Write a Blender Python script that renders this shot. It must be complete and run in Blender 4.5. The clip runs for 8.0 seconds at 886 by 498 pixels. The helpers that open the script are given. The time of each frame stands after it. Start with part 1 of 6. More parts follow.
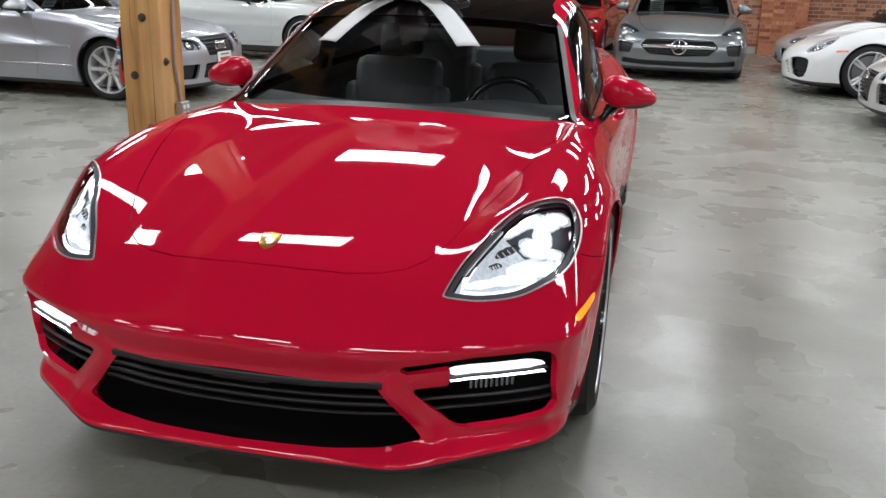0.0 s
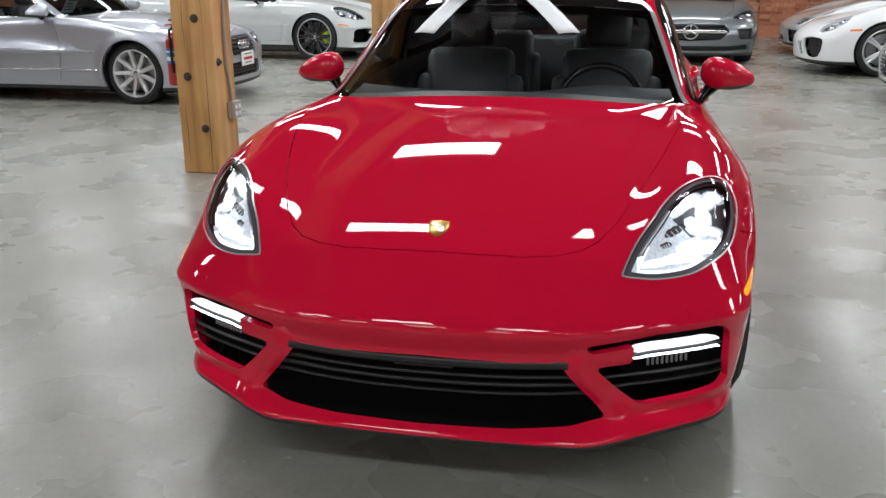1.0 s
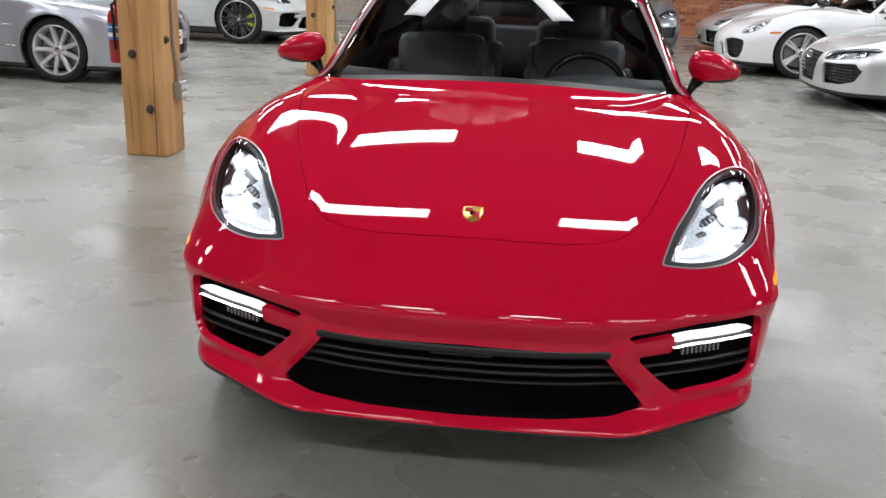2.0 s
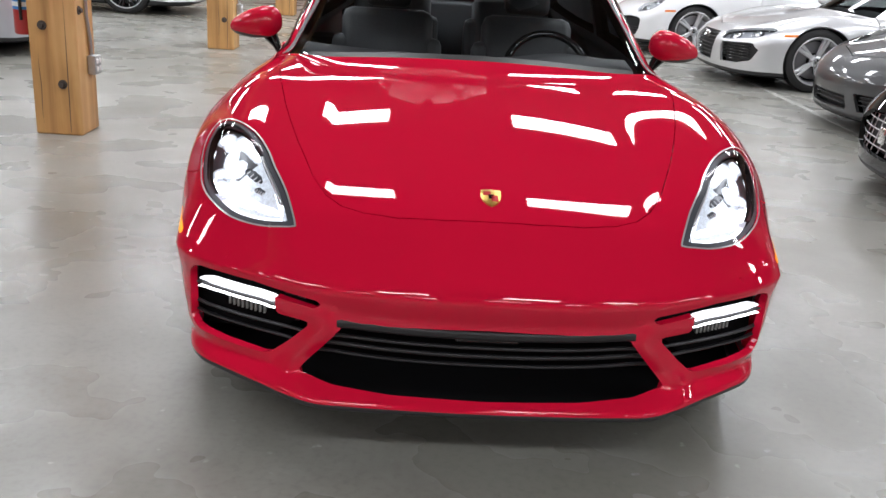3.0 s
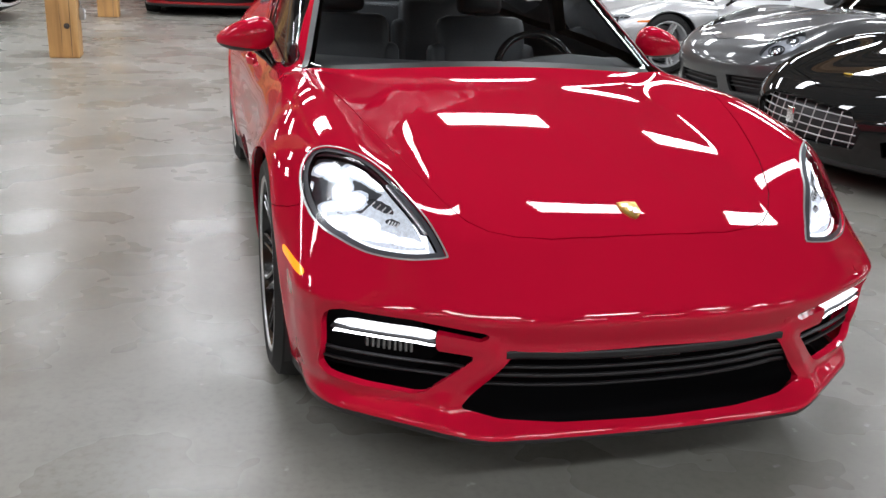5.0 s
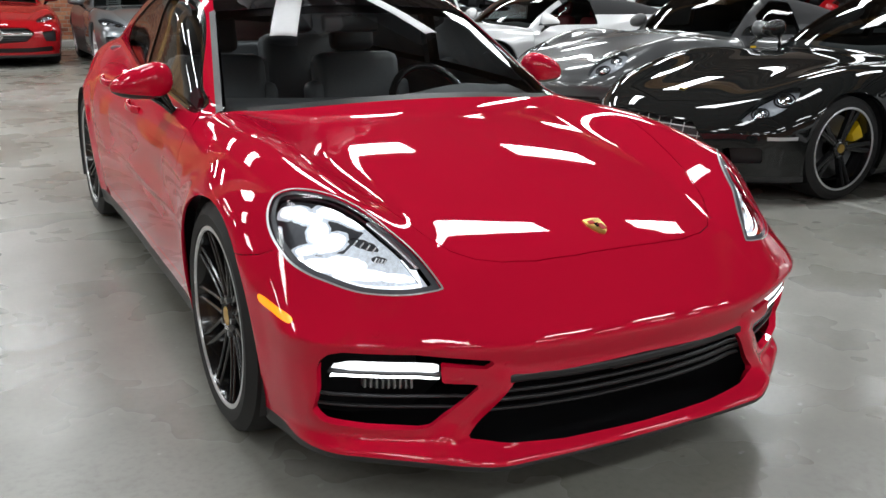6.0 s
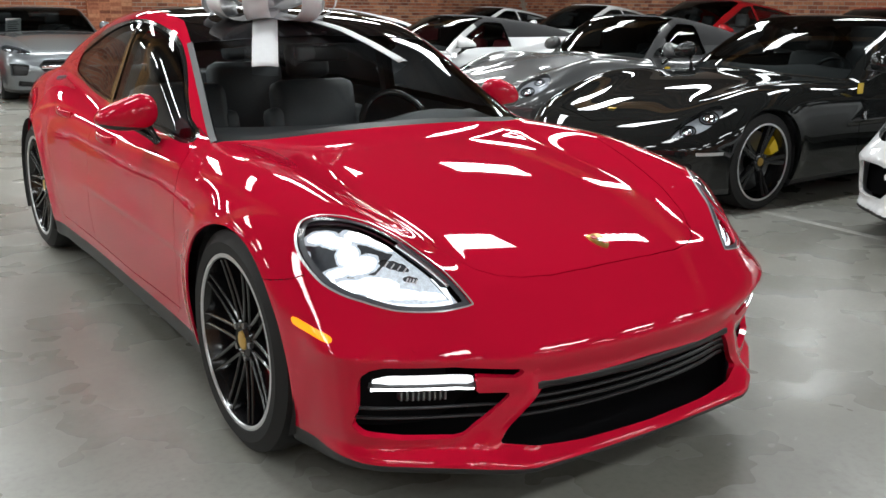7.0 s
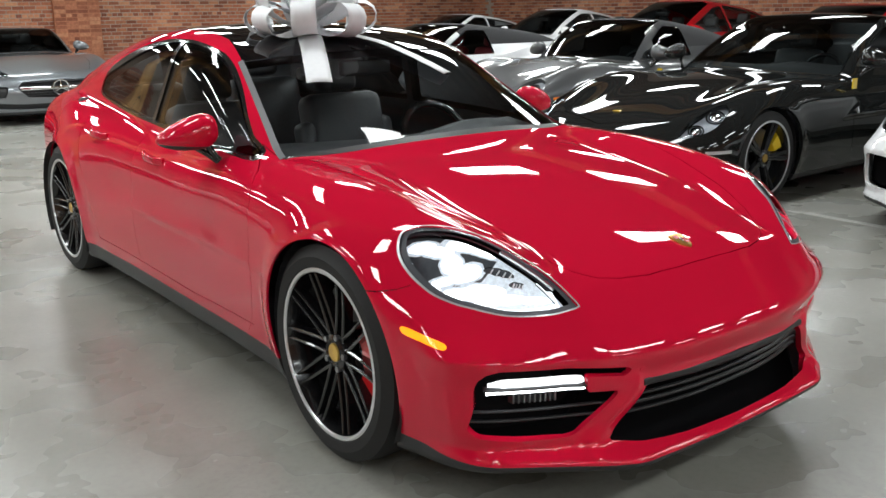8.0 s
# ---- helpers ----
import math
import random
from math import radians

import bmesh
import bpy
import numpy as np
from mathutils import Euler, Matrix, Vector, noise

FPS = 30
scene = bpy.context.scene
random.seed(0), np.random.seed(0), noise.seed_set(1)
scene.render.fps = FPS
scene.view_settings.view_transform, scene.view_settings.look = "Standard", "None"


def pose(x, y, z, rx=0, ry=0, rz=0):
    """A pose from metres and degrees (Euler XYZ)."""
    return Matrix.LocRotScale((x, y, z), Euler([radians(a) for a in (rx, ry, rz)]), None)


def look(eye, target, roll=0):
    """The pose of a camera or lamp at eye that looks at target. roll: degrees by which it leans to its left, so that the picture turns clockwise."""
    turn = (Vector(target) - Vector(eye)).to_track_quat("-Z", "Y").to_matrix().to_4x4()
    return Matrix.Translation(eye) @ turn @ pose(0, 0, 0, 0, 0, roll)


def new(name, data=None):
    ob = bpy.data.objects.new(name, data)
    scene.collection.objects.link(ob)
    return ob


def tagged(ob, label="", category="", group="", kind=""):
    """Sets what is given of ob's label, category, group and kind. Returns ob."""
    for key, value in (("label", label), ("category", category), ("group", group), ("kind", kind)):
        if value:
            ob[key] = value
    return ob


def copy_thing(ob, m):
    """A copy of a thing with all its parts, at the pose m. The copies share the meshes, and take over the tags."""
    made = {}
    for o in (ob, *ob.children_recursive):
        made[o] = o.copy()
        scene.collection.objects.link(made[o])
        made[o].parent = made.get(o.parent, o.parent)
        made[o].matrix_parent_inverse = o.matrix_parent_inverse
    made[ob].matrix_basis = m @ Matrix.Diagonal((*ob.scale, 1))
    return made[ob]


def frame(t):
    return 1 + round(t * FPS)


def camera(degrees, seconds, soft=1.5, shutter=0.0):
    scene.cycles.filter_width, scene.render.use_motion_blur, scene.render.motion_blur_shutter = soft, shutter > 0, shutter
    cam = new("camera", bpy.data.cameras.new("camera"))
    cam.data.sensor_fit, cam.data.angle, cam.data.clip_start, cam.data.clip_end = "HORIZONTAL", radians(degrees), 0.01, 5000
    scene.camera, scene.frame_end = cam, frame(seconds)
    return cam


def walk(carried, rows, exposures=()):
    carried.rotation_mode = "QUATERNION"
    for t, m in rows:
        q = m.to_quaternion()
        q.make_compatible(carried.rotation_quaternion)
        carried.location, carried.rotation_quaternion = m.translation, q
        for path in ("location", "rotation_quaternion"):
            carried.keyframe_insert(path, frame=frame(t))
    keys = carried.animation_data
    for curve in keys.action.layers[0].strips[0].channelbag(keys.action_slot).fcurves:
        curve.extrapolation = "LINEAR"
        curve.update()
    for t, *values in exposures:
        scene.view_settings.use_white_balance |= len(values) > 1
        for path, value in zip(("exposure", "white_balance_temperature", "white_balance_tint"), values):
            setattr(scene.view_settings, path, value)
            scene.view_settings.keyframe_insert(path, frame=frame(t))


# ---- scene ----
cam = camera(52.3, 8.0)
PATH = [
    (0, (1.057, -1.846, 1.438), (0.593, 0.008, 0.849), 1.5),
    (0.5, (0.853, -1.9, 1.422), (0.399, -0.046, 0.825), 0.4),
    (1, (0.567, -2.015, 1.418), (0.136, -0.157, 0.818), -0.4),
    (1.5, (0.366, -2.06, 1.401), (0.007, -0.189, 0.793), 0.0),
    (1.7, (0.296, -2.044, 1.389), (-0.002, -0.161, 0.783), 0.9),
    (3, (-0.19, -1.973, 1.368), (-0.135, -0.085, 0.713), 3.8),
    (3.5, (-0.431, -1.988, 1.371), (-0.215, -0.111, 0.717), 3.1),
    (4, (-0.628, -1.929, 1.346), (-0.404, -0.053, 0.689), 3.9),
    (4.5, (-0.843, -1.805, 1.371), (-0.602, 0.067, 0.711), 2.2),
    (5, (-1.072, -1.74, 1.37), (-0.588, 0.087, 0.718), 2.9),
    (6.3, (-1.593, -1.566, 1.352), (-0.673, 0.122, 0.799), 0.5),
    (6.5, (-1.65, -1.567, 1.366), (-0.715, 0.115, 0.822), 0.6),
    (7, (-1.862, -1.537, 1.389), (-0.78, 0.061, 0.864), 0.8),
    (7.5, (-2.083, -1.496, 1.415), (-0.963, 0.079, 0.9), -0.0),
    (8, (-2.218, -1.364, 1.408), (-1.065, 0.188, 0.898), -0.9),
]
walk(cam, [(t, look(eye, target, roll)) for t, eye, target, roll in PATH],
     ((0, 0.14, 6500, 12), (1.5, 0.19, 6500, 13), (3, 0.42, 6450, 16), (4.5, 0.42, 6450, 17), (5.2, 0.22, 6450, 14), (6.5, 0.24, 6550, 10), (8, 0.41, 6550, 9)))

# ---- light ----
world = bpy.data.worlds.new("showroom_air")
world.use_nodes = True
scene.world = world
world.node_tree.nodes["Background"].inputs[0].default_value = (0.9, 0.95, 1.0, 1)
world.node_tree.nodes["Background"].inputs[1].default_value = 0.02
scene.view_settings.exposure = 0.0

CEILING = 4.3
WALL_BACK, WALL_RIGHT, WALL_LEFT, WALL_FRONT = 17.6, 13.5, -13.0, -9.0


# ---- materials ----
def material(name, colour=(0.8, 0.8, 0.8), rough=0.5, metal=0.0, coat=0.0, noise_size=0.0, noise_amount=0.0, bump=0.0,
             emit=None, power=0.0, spec=0.5, detail=4.0):
    """A principled material with noise in colour, gloss and relief, in metres."""
    m = bpy.data.materials.new(name)
    m.use_nodes = True
    nt = m.node_tree
    b = nt.nodes["Principled BSDF"]
    b.inputs["Base Color"].default_value = (*colour, 1)
    b.inputs["Roughness"].default_value = rough
    b.inputs["Metallic"].default_value = metal
    b.inputs["Coat Weight"].default_value = coat
    b.inputs["Coat Roughness"].default_value = 0.02
    b.inputs["Specular IOR Level"].default_value = spec
    if emit:
        b.inputs["Emission Color"].default_value = (*emit, 1)
        b.inputs["Emission Strength"].default_value = power
        # only the ceiling lights are bright enough to be worth aiming at
        m.cycles.emission_sampling = "FRONT" if power > 10 else "NONE"
    if noise_size:
        tc = nt.nodes.new("ShaderNodeTexCoord")
        n = nt.nodes.new("ShaderNodeTexNoise")
        n.inputs["Scale"].default_value = 1 / noise_size
        n.inputs["Detail"].default_value = detail
        nt.links.new(tc.outputs["Object"], n.inputs["Vector"])
        mix = nt.nodes.new("ShaderNodeMix")
        mix.data_type = "RGBA"
        mix.inputs[6].default_value = (*[c * (1 - noise_amount) for c in colour], 1)
        mix.inputs[7].default_value = (*[min(1, c * (1 + noise_amount)) for c in colour], 1)
        nt.links.new(n.outputs["Fac"], mix.inputs[0])
        nt.links.new(mix.outputs[2], b.inputs["Base Color"])
        if bump:
            bp = nt.nodes.new("ShaderNodeBump")
            bp.inputs["Strength"].default_value = bump
            bp.inputs["Distance"].default_value = noise_size * 0.2
            nt.links.new(n.outputs["Fac"], bp.inputs["Height"])
            nt.links.new(bp.outputs["Normal"], b.inputs["Normal"])
    return m


def paint(name, colour, metal=0.0, flake=0.0):
    """Car paint: pigment under a clear coat; metal for metallic paints."""
    return material(name, colour, 0.35 if metal else 0.6, metal, 1.0, 0.004 if flake else 0.0, flake, 0.0, spec=0.5 if metal else 0.0)


def glass_material(name, tint, mirror=1.0):
    """A thin tinted pane: straight transmission with a Fresnel gloss."""
    m = bpy.data.materials.new(name)
    m.use_nodes = True
    nt = m.node_tree
    nt.nodes.clear()
    out = nt.nodes.new("ShaderNodeOutputMaterial")
    mix = nt.nodes.new("ShaderNodeMixShader")
    tr = nt.nodes.new("ShaderNodeBsdfTransparent")
    gl = nt.nodes.new("ShaderNodeBsdfGlossy")
    fr = nt.nodes.new("ShaderNodeFresnel")
    fr.inputs["IOR"].default_value = 1.5 * mirror
    tr.inputs[0].default_value = (*tint, 1)
    gl.inputs["Roughness"].default_value = 0.01
    nt.links.new(fr.outputs[0], mix.inputs[0])
    nt.links.new(tr.outputs[0], mix.inputs[1])
    nt.links.new(gl.outputs[0], mix.inputs[2])
    nt.links.new(mix.outputs[0], out.inputs[0])
    return m


RED = paint("carmine_paint", (0.64, 0.007, 0.038))
BLACK_TRIM = material("satin_black_plastic", (0.028, 0.028, 0.03), 0.45, 0, 0, 0.002, 0.3, 0.1)
GRILLE_BLACK = material("matt_grille_plastic", (0.016, 0.016, 0.0175), 0.42)
# near-black without gloss: the shade inside deep openings put into the colour
CAVITY = material("cavity_shade_black", (0.006, 0.006, 0.0066), 0.95, spec=0.05)
GLOSS_BLACK = material("gloss_black", (0.012, 0.012, 0.013), 0.12, 0, 0.5)
RUBBER = material("tyre_rubber", (0.011, 0.011, 0.0115), 0.7, 0, 0, 0.01, 0.3, 0.15)
CHROME = material("chrome", (0.8, 0.8, 0.82), 0.08, 1)
ALLOY = material("silver_alloy", (0.70, 0.71, 0.73), 0.3, 0.65, 0.4)
BLACK_ALLOY = material("gloss_black_alloy", (0.008, 0.008, 0.009), 0.2, 0, 0.5)
STEEL = material("brake_steel", (0.35, 0.35, 0.36), 0.35, 1)
CLOTH = material("black_leather", (0.048, 0.050, 0.054), 0.5, 0, 0, 0.01, 0.25, 0.2)
GLASS = glass_material("windscreen_glass", (0.80, 0.85, 0.86), 0.92)
TINTED = glass_material("tinted_windscreen", (0.22, 0.25, 0.25), 0.92)
SIDE_GLASS = glass_material("privacy_glass", (0.78, 0.81, 0.81))
REAR_GLASS = glass_material("dark_rear_glass", (0.07, 0.075, 0.075))
LENS = glass_material("lamp_lens", (0.93, 0.95, 0.97), 0.85)
ROOF_GLASS = material("black_roof_glass", (0.004, 0.004, 0.005), 0.03, 0, 0.3)
AMBER = material("amber_lens", (0.9, 0.26, 0.005), 0.2, 0, 0.5, emit=(1.0, 0.34, 0.012), power=0.9)
AMBER_OFF = material("amber_reflector", (0.8, 0.2, 0.02), 0.25, 0, 0.5)
LED = material("white_led", (0.9, 0.9, 0.9), 0.4, emit=(0.92, 0.97, 1.0), power=5.0)
LAMP_BOWL = material("lamp_bowl", (0.30, 0.31, 0.335), 0.35, 0.3, 0, 0.05, 0.6)
# a plain reflector: weak emission stands in for LED light falling on it
REFLECTOR_GLOW = material("lamp_reflector_glow", (0.42, 0.46, 0.52), 0.3, 0.4, 0, 0.010, 0.8, 0.4, emit=(0.86, 0.94, 1.0), power=0.45)
LAMP_GREY = material("lamp_bezel_grey", (0.075, 0.08, 0.09), 0.3, 0.3, 0.3, 0.02, 0.4)
# for real lamp bars and light guides, and as painted glow on the LED cups
SOFT_GLOW = material("soft_white_glow", (0.8, 0.82, 0.85), 0.4, emit=(0.9, 0.96, 1.0), power=1.2)
LAMP_RIM = material("lamp_rim_grey", (0.085, 0.09, 0.10), 0.3)
RED_CALIPER = material("red_caliper", (0.6, 0.012, 0.016), 0.3, 0, 0.6)
YELLOW_CALIPER = material("yellow_caliper", (0.75, 0.5, 0.01), 0.3, 0, 0.6)
GREEN_CALIPER = material("acid_green_caliper", (0.42, 0.65, 0.02), 0.3, 0, 0.6)
GOLD = material("gold_enamel", (0.75, 0.48, 0.12), 0.3, 0.8)
PAPER = material("white_paper", (0.85, 0.85, 0.84), 0.7)


# ---- surfaces ----
def curve(*pts):
    """A monotone cubic through (place, value) pairs, level beyond its ends."""
    xs = np.array([p[0] for p in pts], float)
    vs = np.array([p[1] for p in pts], float)
    h, d = np.diff(xs), np.diff(vs) / np.diff(xs)
    m = np.zeros(len(xs))
    for i in range(1, len(xs) - 1):
        if d[i - 1] * d[i] > 0:
            w1, w2 = 2 * h[i] + h[i - 1], h[i] + 2 * h[i - 1]
            m[i] = (w1 + w2) / (w1 / d[i - 1] + w2 / d[i])
    m[0], m[-1] = d[0], d[-1]

    def value(x):
        x = np.clip(x, xs[0], xs[-1])
        i = np.clip(np.searchsorted(xs, x) - 1, 0, len(h) - 1)
        t = (x - xs[i]) / h[i]
        return ((1 + 2 * t) * (1 - t) ** 2 * vs[i] + t * (1 - t) ** 2 * h[i] * m[i]
                + t * t * (3 - 2 * t) * vs[i + 1] + t * t * (t - 1) * h[i] * m[i + 1])
    return value


def spline(*pts):
    """A smooth natural cubic through (place, value) pairs, straight beyond its ends."""
    xs = np.array([p[0] for p in pts], float)
    vs = np.array([p[1] for p in pts], float)
    n, h = len(xs), np.diff(xs)
    a = np.eye(n)
    r = np.zeros(n)
    for i in range(1, n - 1):
        a[i, i - 1:i + 2] = h[i - 1], 2 * (h[i - 1] + h[i]), h[i]
        r[i] = 6 * ((vs[i + 1] - vs[i]) / h[i] - (vs[i] - vs[i - 1]) / h[i - 1])
    m = np.linalg.solve(a, r)

    def value(x):
        x = np.clip(x, xs[0], xs[-1])
        i = np.clip(np.searchsorted(xs, x) - 1, 0, n - 2)
        u, w = x - xs[i], xs[i + 1] - x
        return (m[i] * w ** 3 + m[i + 1] * u ** 3) / (6 * h[i]) + (vs[i] / h[i] - m[i] * h[i] / 6) * w + (vs[i + 1] / h[i] - m[i + 1] * h[i] / 6) * u
    return value


def smax(a, b, r):
    return np.maximum(a, b) + np.maximum(r - np.abs(a - b), 0) ** 2 / (4 * r)


def smin(a, b, r):
    return -smax(-a, -b, r)


class Skin:
    """Points, normals and triangles of a piece of surface."""
    def __init__(self, p, n, t):
        self.p, self.n, self.t = p, n, t

    def tidy(self):
        used = np.unique(self.t)
        back = np.full(len(self.p), -1)
        back[used] = np.arange(len(used))
        return Skin(self.p[used], self.n[used], back[self.t])

    def cut(self, g):
        """The pieces where g is below and above zero, parted along the line g = 0."""
        if len(self.t) == 0:
            return self, self
        v = g(self.p[:, 0], self.p[:, 1], self.p[:, 2])
        v = np.where(np.abs(v) < 1e-6, 1e-6, v)
        s = v[self.t] < 0
        k = s.sum(1)
        low, high = [self.t[k == 3]], [self.t[k == 0]]
        n0, keys, cross = len(self.p), [], []
        mixed = (k == 1) | (k == 2)
        tm, sm, km = self.t[mixed], s[mixed], k[mixed]
        if len(tm) == 0:
            return Skin(self.p, self.n, low[0]).tidy(), Skin(self.p, self.n, high[0]).tidy()
        lone = np.where(km == 1, np.argmax(sm, 1), np.argmin(sm, 1))
        r = np.arange(len(tm))
        a, b, c = tm[r, lone], tm[r, (lone + 1) % 3], tm[r, (lone + 2) % 3]
        e = np.stack([np.minimum(a, b) * n0 + np.maximum(a, b), np.minimum(a, c) * n0 + np.maximum(a, c)], 1)
        u, back = np.unique(e.ravel(), return_inverse=True)
        back = back.reshape(e.shape)
        i, j = u // n0, u % n0
        f = (v[i] / (v[i] - v[j]))[:, None]
        p = np.vstack([self.p, self.p[i] * (1 - f) + self.p[j] * f])
        n = np.vstack([self.n, self.n[i] * (1 - f) + self.n[j] * f])
        ab, ac = back[:, 0] + n0, back[:, 1] + n0
        tri = np.stack([a, ab, ac], 1)
        quad = np.vstack([np.stack([ab, b, c], 1), np.stack([ab, c, ac], 1)])
        one = km == 1
        two = np.concatenate([one, one])
        low += [tri[one], quad[~two]]
        high += [tri[~one], quad[two]]
        return Skin(p, n, np.vstack(low)).tidy(), Skin(p, n, np.vstack(high)).tidy()

    def refined(self, g, size):
        """With triangles split near the line g = 0 until they are small, so that narrow bands can be cut."""
        sk = self
        for _ in range(5):
            if not len(sk.t):
                return sk
            v = np.abs(g(sk.p[:, 0], sk.p[:, 1], sk.p[:, 2]))
            a, b, c = (sk.p[sk.t[:, k]] for k in range(3))
            edge = np.maximum.reduce([np.linalg.norm(a - b, axis=1), np.linalg.norm(b - c, axis=1), np.linalg.norm(c - a, axis=1)])
            pick = (v[sk.t].min(1) < edge) & (edge > size)
            if not pick.any():
                return sk
            t, n0 = sk.t[pick], len(sk.p)
            e = np.stack([np.minimum(t, np.roll(t, -1, 1)) * n0 + np.maximum(t, np.roll(t, -1, 1))], 0)[0]
            u, back = np.unique(e.ravel(), return_inverse=True)
            mid = back.reshape(e.shape) + n0
            i, j = u // n0, u % n0
            p = np.vstack([sk.p, (sk.p[i] + sk.p[j]) / 2])
            n = np.vstack([sk.n, (sk.n[i] + sk.n[j]) / 2])
            four = np.vstack([np.stack([t[:, 0], mid[:, 0], mid[:, 2]], 1), np.stack([t[:, 1], mid[:, 1], mid[:, 0]], 1),
                              np.stack([t[:, 2], mid[:, 2], mid[:, 1]], 1), mid])
            sk = Skin(p, n, np.vstack([sk.t[~pick], four]))
        return sk

    def mirrored(self):
        k = np.array([-1, 1, 1])
        return Skin(self.p * k, self.n * k, self.t[:, ::-1])

    def both(self):
        m = self.mirrored()
        return Skin(np.vstack([self.p, m.p]), np.vstack([self.n, m.n]), np.vstack([self.t, m.t + len(self.p)]))

    def offset(self, d, shift=(0, 0, 0)):
        return Skin(self.p + self.n * d + np.array(shift), self.n, self.t)

    def lipped(self, depth, skip_middle=True):
        """With a return edge turned inwards along the open border."""
        t = self.t
        if len(t) == 0:
            return self
        e = np.vstack([t[:, [0, 1]], t[:, [1, 2]], t[:, [2, 0]]])
        key = np.minimum(e[:, 0], e[:, 1]) * len(self.p) + np.maximum(e[:, 0], e[:, 1])
        _, first, count = np.unique(key, return_index=True, return_counts=True)
        e = e[first[count == 1]]
        if skip_middle:
            e = e[~((np.abs(self.p[e[:, 0], 0]) < 1e-4) & (np.abs(self.p[e[:, 1], 0]) < 1e-4))]
        a, b = self.p[e[:, 0]], self.p[e[:, 1]]
        na, nb = self.n[e[:, 0]], self.n[e[:, 1]]
        out = np.cross(b - a, na)
        out /= np.linalg.norm(out, axis=1)[:, None] + 1e-9
        m, base = len(e), len(self.p)
        p = np.vstack([self.p, a, b, b - nb * depth, a - na * depth])
        n = np.vstack([self.n, out, out, out, out])
        k = np.arange(m) + base
        q = np.vstack([np.stack([k + m, k, k + 3 * m], 1), np.stack([k + m, k + 3 * m, k + 2 * m], 1)])
        return Skin(p, n, np.vstack([t, q]))


def nets(f, lo, hi, h):
    """The surface f = 0 as a Skin, by surface nets drawn onto the true surface."""
    ax = [np.arange(a, b + h, h) for a, b in zip(lo, hi)]
    v = np.empty([len(a) for a in ax])
    for i in range(0, len(ax[1]), 40):
        g = np.meshgrid(ax[0], ax[1][i:i + 40], ax[2], indexing="ij")
        v[:, i:i + 40] = f(*g)
    s = v < 0
    nx, ny, nz = (n - 1 for n in v.shape)
    total, count = np.zeros((nx, ny, nz, 3)), np.zeros((nx, ny, nz))
    corner = [(i, j, k) for i in (0, 1) for j in (0, 1) for k in (0, 1)]
    for c0 in corner:
        for axis in range(3):
            if c0[axis]:
                continue
            c1 = list(c0)
            c1[axis] = 1
            va = v[c0[0]:nx + c0[0], c0[1]:ny + c0[1], c0[2]:nz + c0[2]]
            vb = v[c1[0]:nx + c1[0], c1[1]:ny + c1[1], c1[2]:nz + c1[2]]
            hit = (va < 0) != (vb < 0)
            frac = np.where(hit, va / np.where(hit, va - vb, 1), 0)
            count += hit
            for d in range(3):
                total[..., d] += hit * (c0[d] + (frac if d == axis else 0))
    has = count > 0
    index = np.full(has.shape, -1)
    index[has] = np.arange(has.sum())
    cell = np.stack(np.nonzero(has), 1)
    p = (cell + total[has] / count[has][:, None]) * h + np.array(lo)
    tris = []
    for axis in range(3):
        b, c = (axis + 1) % 3, (axis + 2) % 3
        sl0, sl1 = [slice(None)] * 3, [slice(None)] * 3
        sl0[axis], sl1[axis] = slice(0, -1), slice(1, None)
        change = np.stack(np.nonzero(s[tuple(sl0)] != s[tuple(sl1)]), 1)
        ok = (change[:, b] > 0) & (change[:, c] > 0) & (change[:, b] < has.shape[b]) & (change[:, c] < has.shape[c]) & (change[:, axis] < has.shape[axis])
        change = change[ok]
        inside = s[tuple(change.T)]
        q = []
        for db, dc in ((1, 1), (0, 1), (0, 0), (1, 0)):
            k = change.copy()
            k[:, b] -= db
            k[:, c] -= dc
            q.append(index[tuple(k.T)])
        q = np.stack(q, 1)
        q[~inside] = q[~inside][:, ::-1]
        tris += [q[:, [0, 1, 2]], q[:, [0, 2, 3]]]
    t = np.vstack(tris)

    def grad(p, d=0.002):
        g = np.empty_like(p)
        for k in range(3):
            q0, q1 = p.copy(), p.copy()
            q0[:, k] -= d
            q1[:, k] += d
            g[:, k] = (f(*q1.T) - f(*q0.T)) / (2 * d)
        return g
    for _ in range(3):
        g = grad(p)
        step = f(*p.T) / np.maximum((g * g).sum(1), 0.05)
        p = p - g * np.clip(step, -h, h)[:, None]
    n = grad(p, 0.006)
    n /= np.linalg.norm(n, axis=1)[:, None] + 1e-9
    return Skin(p, n, t)


def smooth_loop(pts, steps=8):
    """A closed curve through 2D points (Catmull-Rom)."""
    p = np.array(pts, float)
    out = []
    for i in range(len(p)):
        a, b, c, d = p[i - 1], p[i], p[(i + 1) % len(p)], p[(i + 2) % len(p)]
        for k in range(steps):
            t = k / steps
            out.append(0.5 * (2 * b + (c - a) * t + (2 * a - 5 * b + 4 * c - d) * t * t + (3 * b - a - 3 * c + d) * t ** 3))
    return np.array(out)


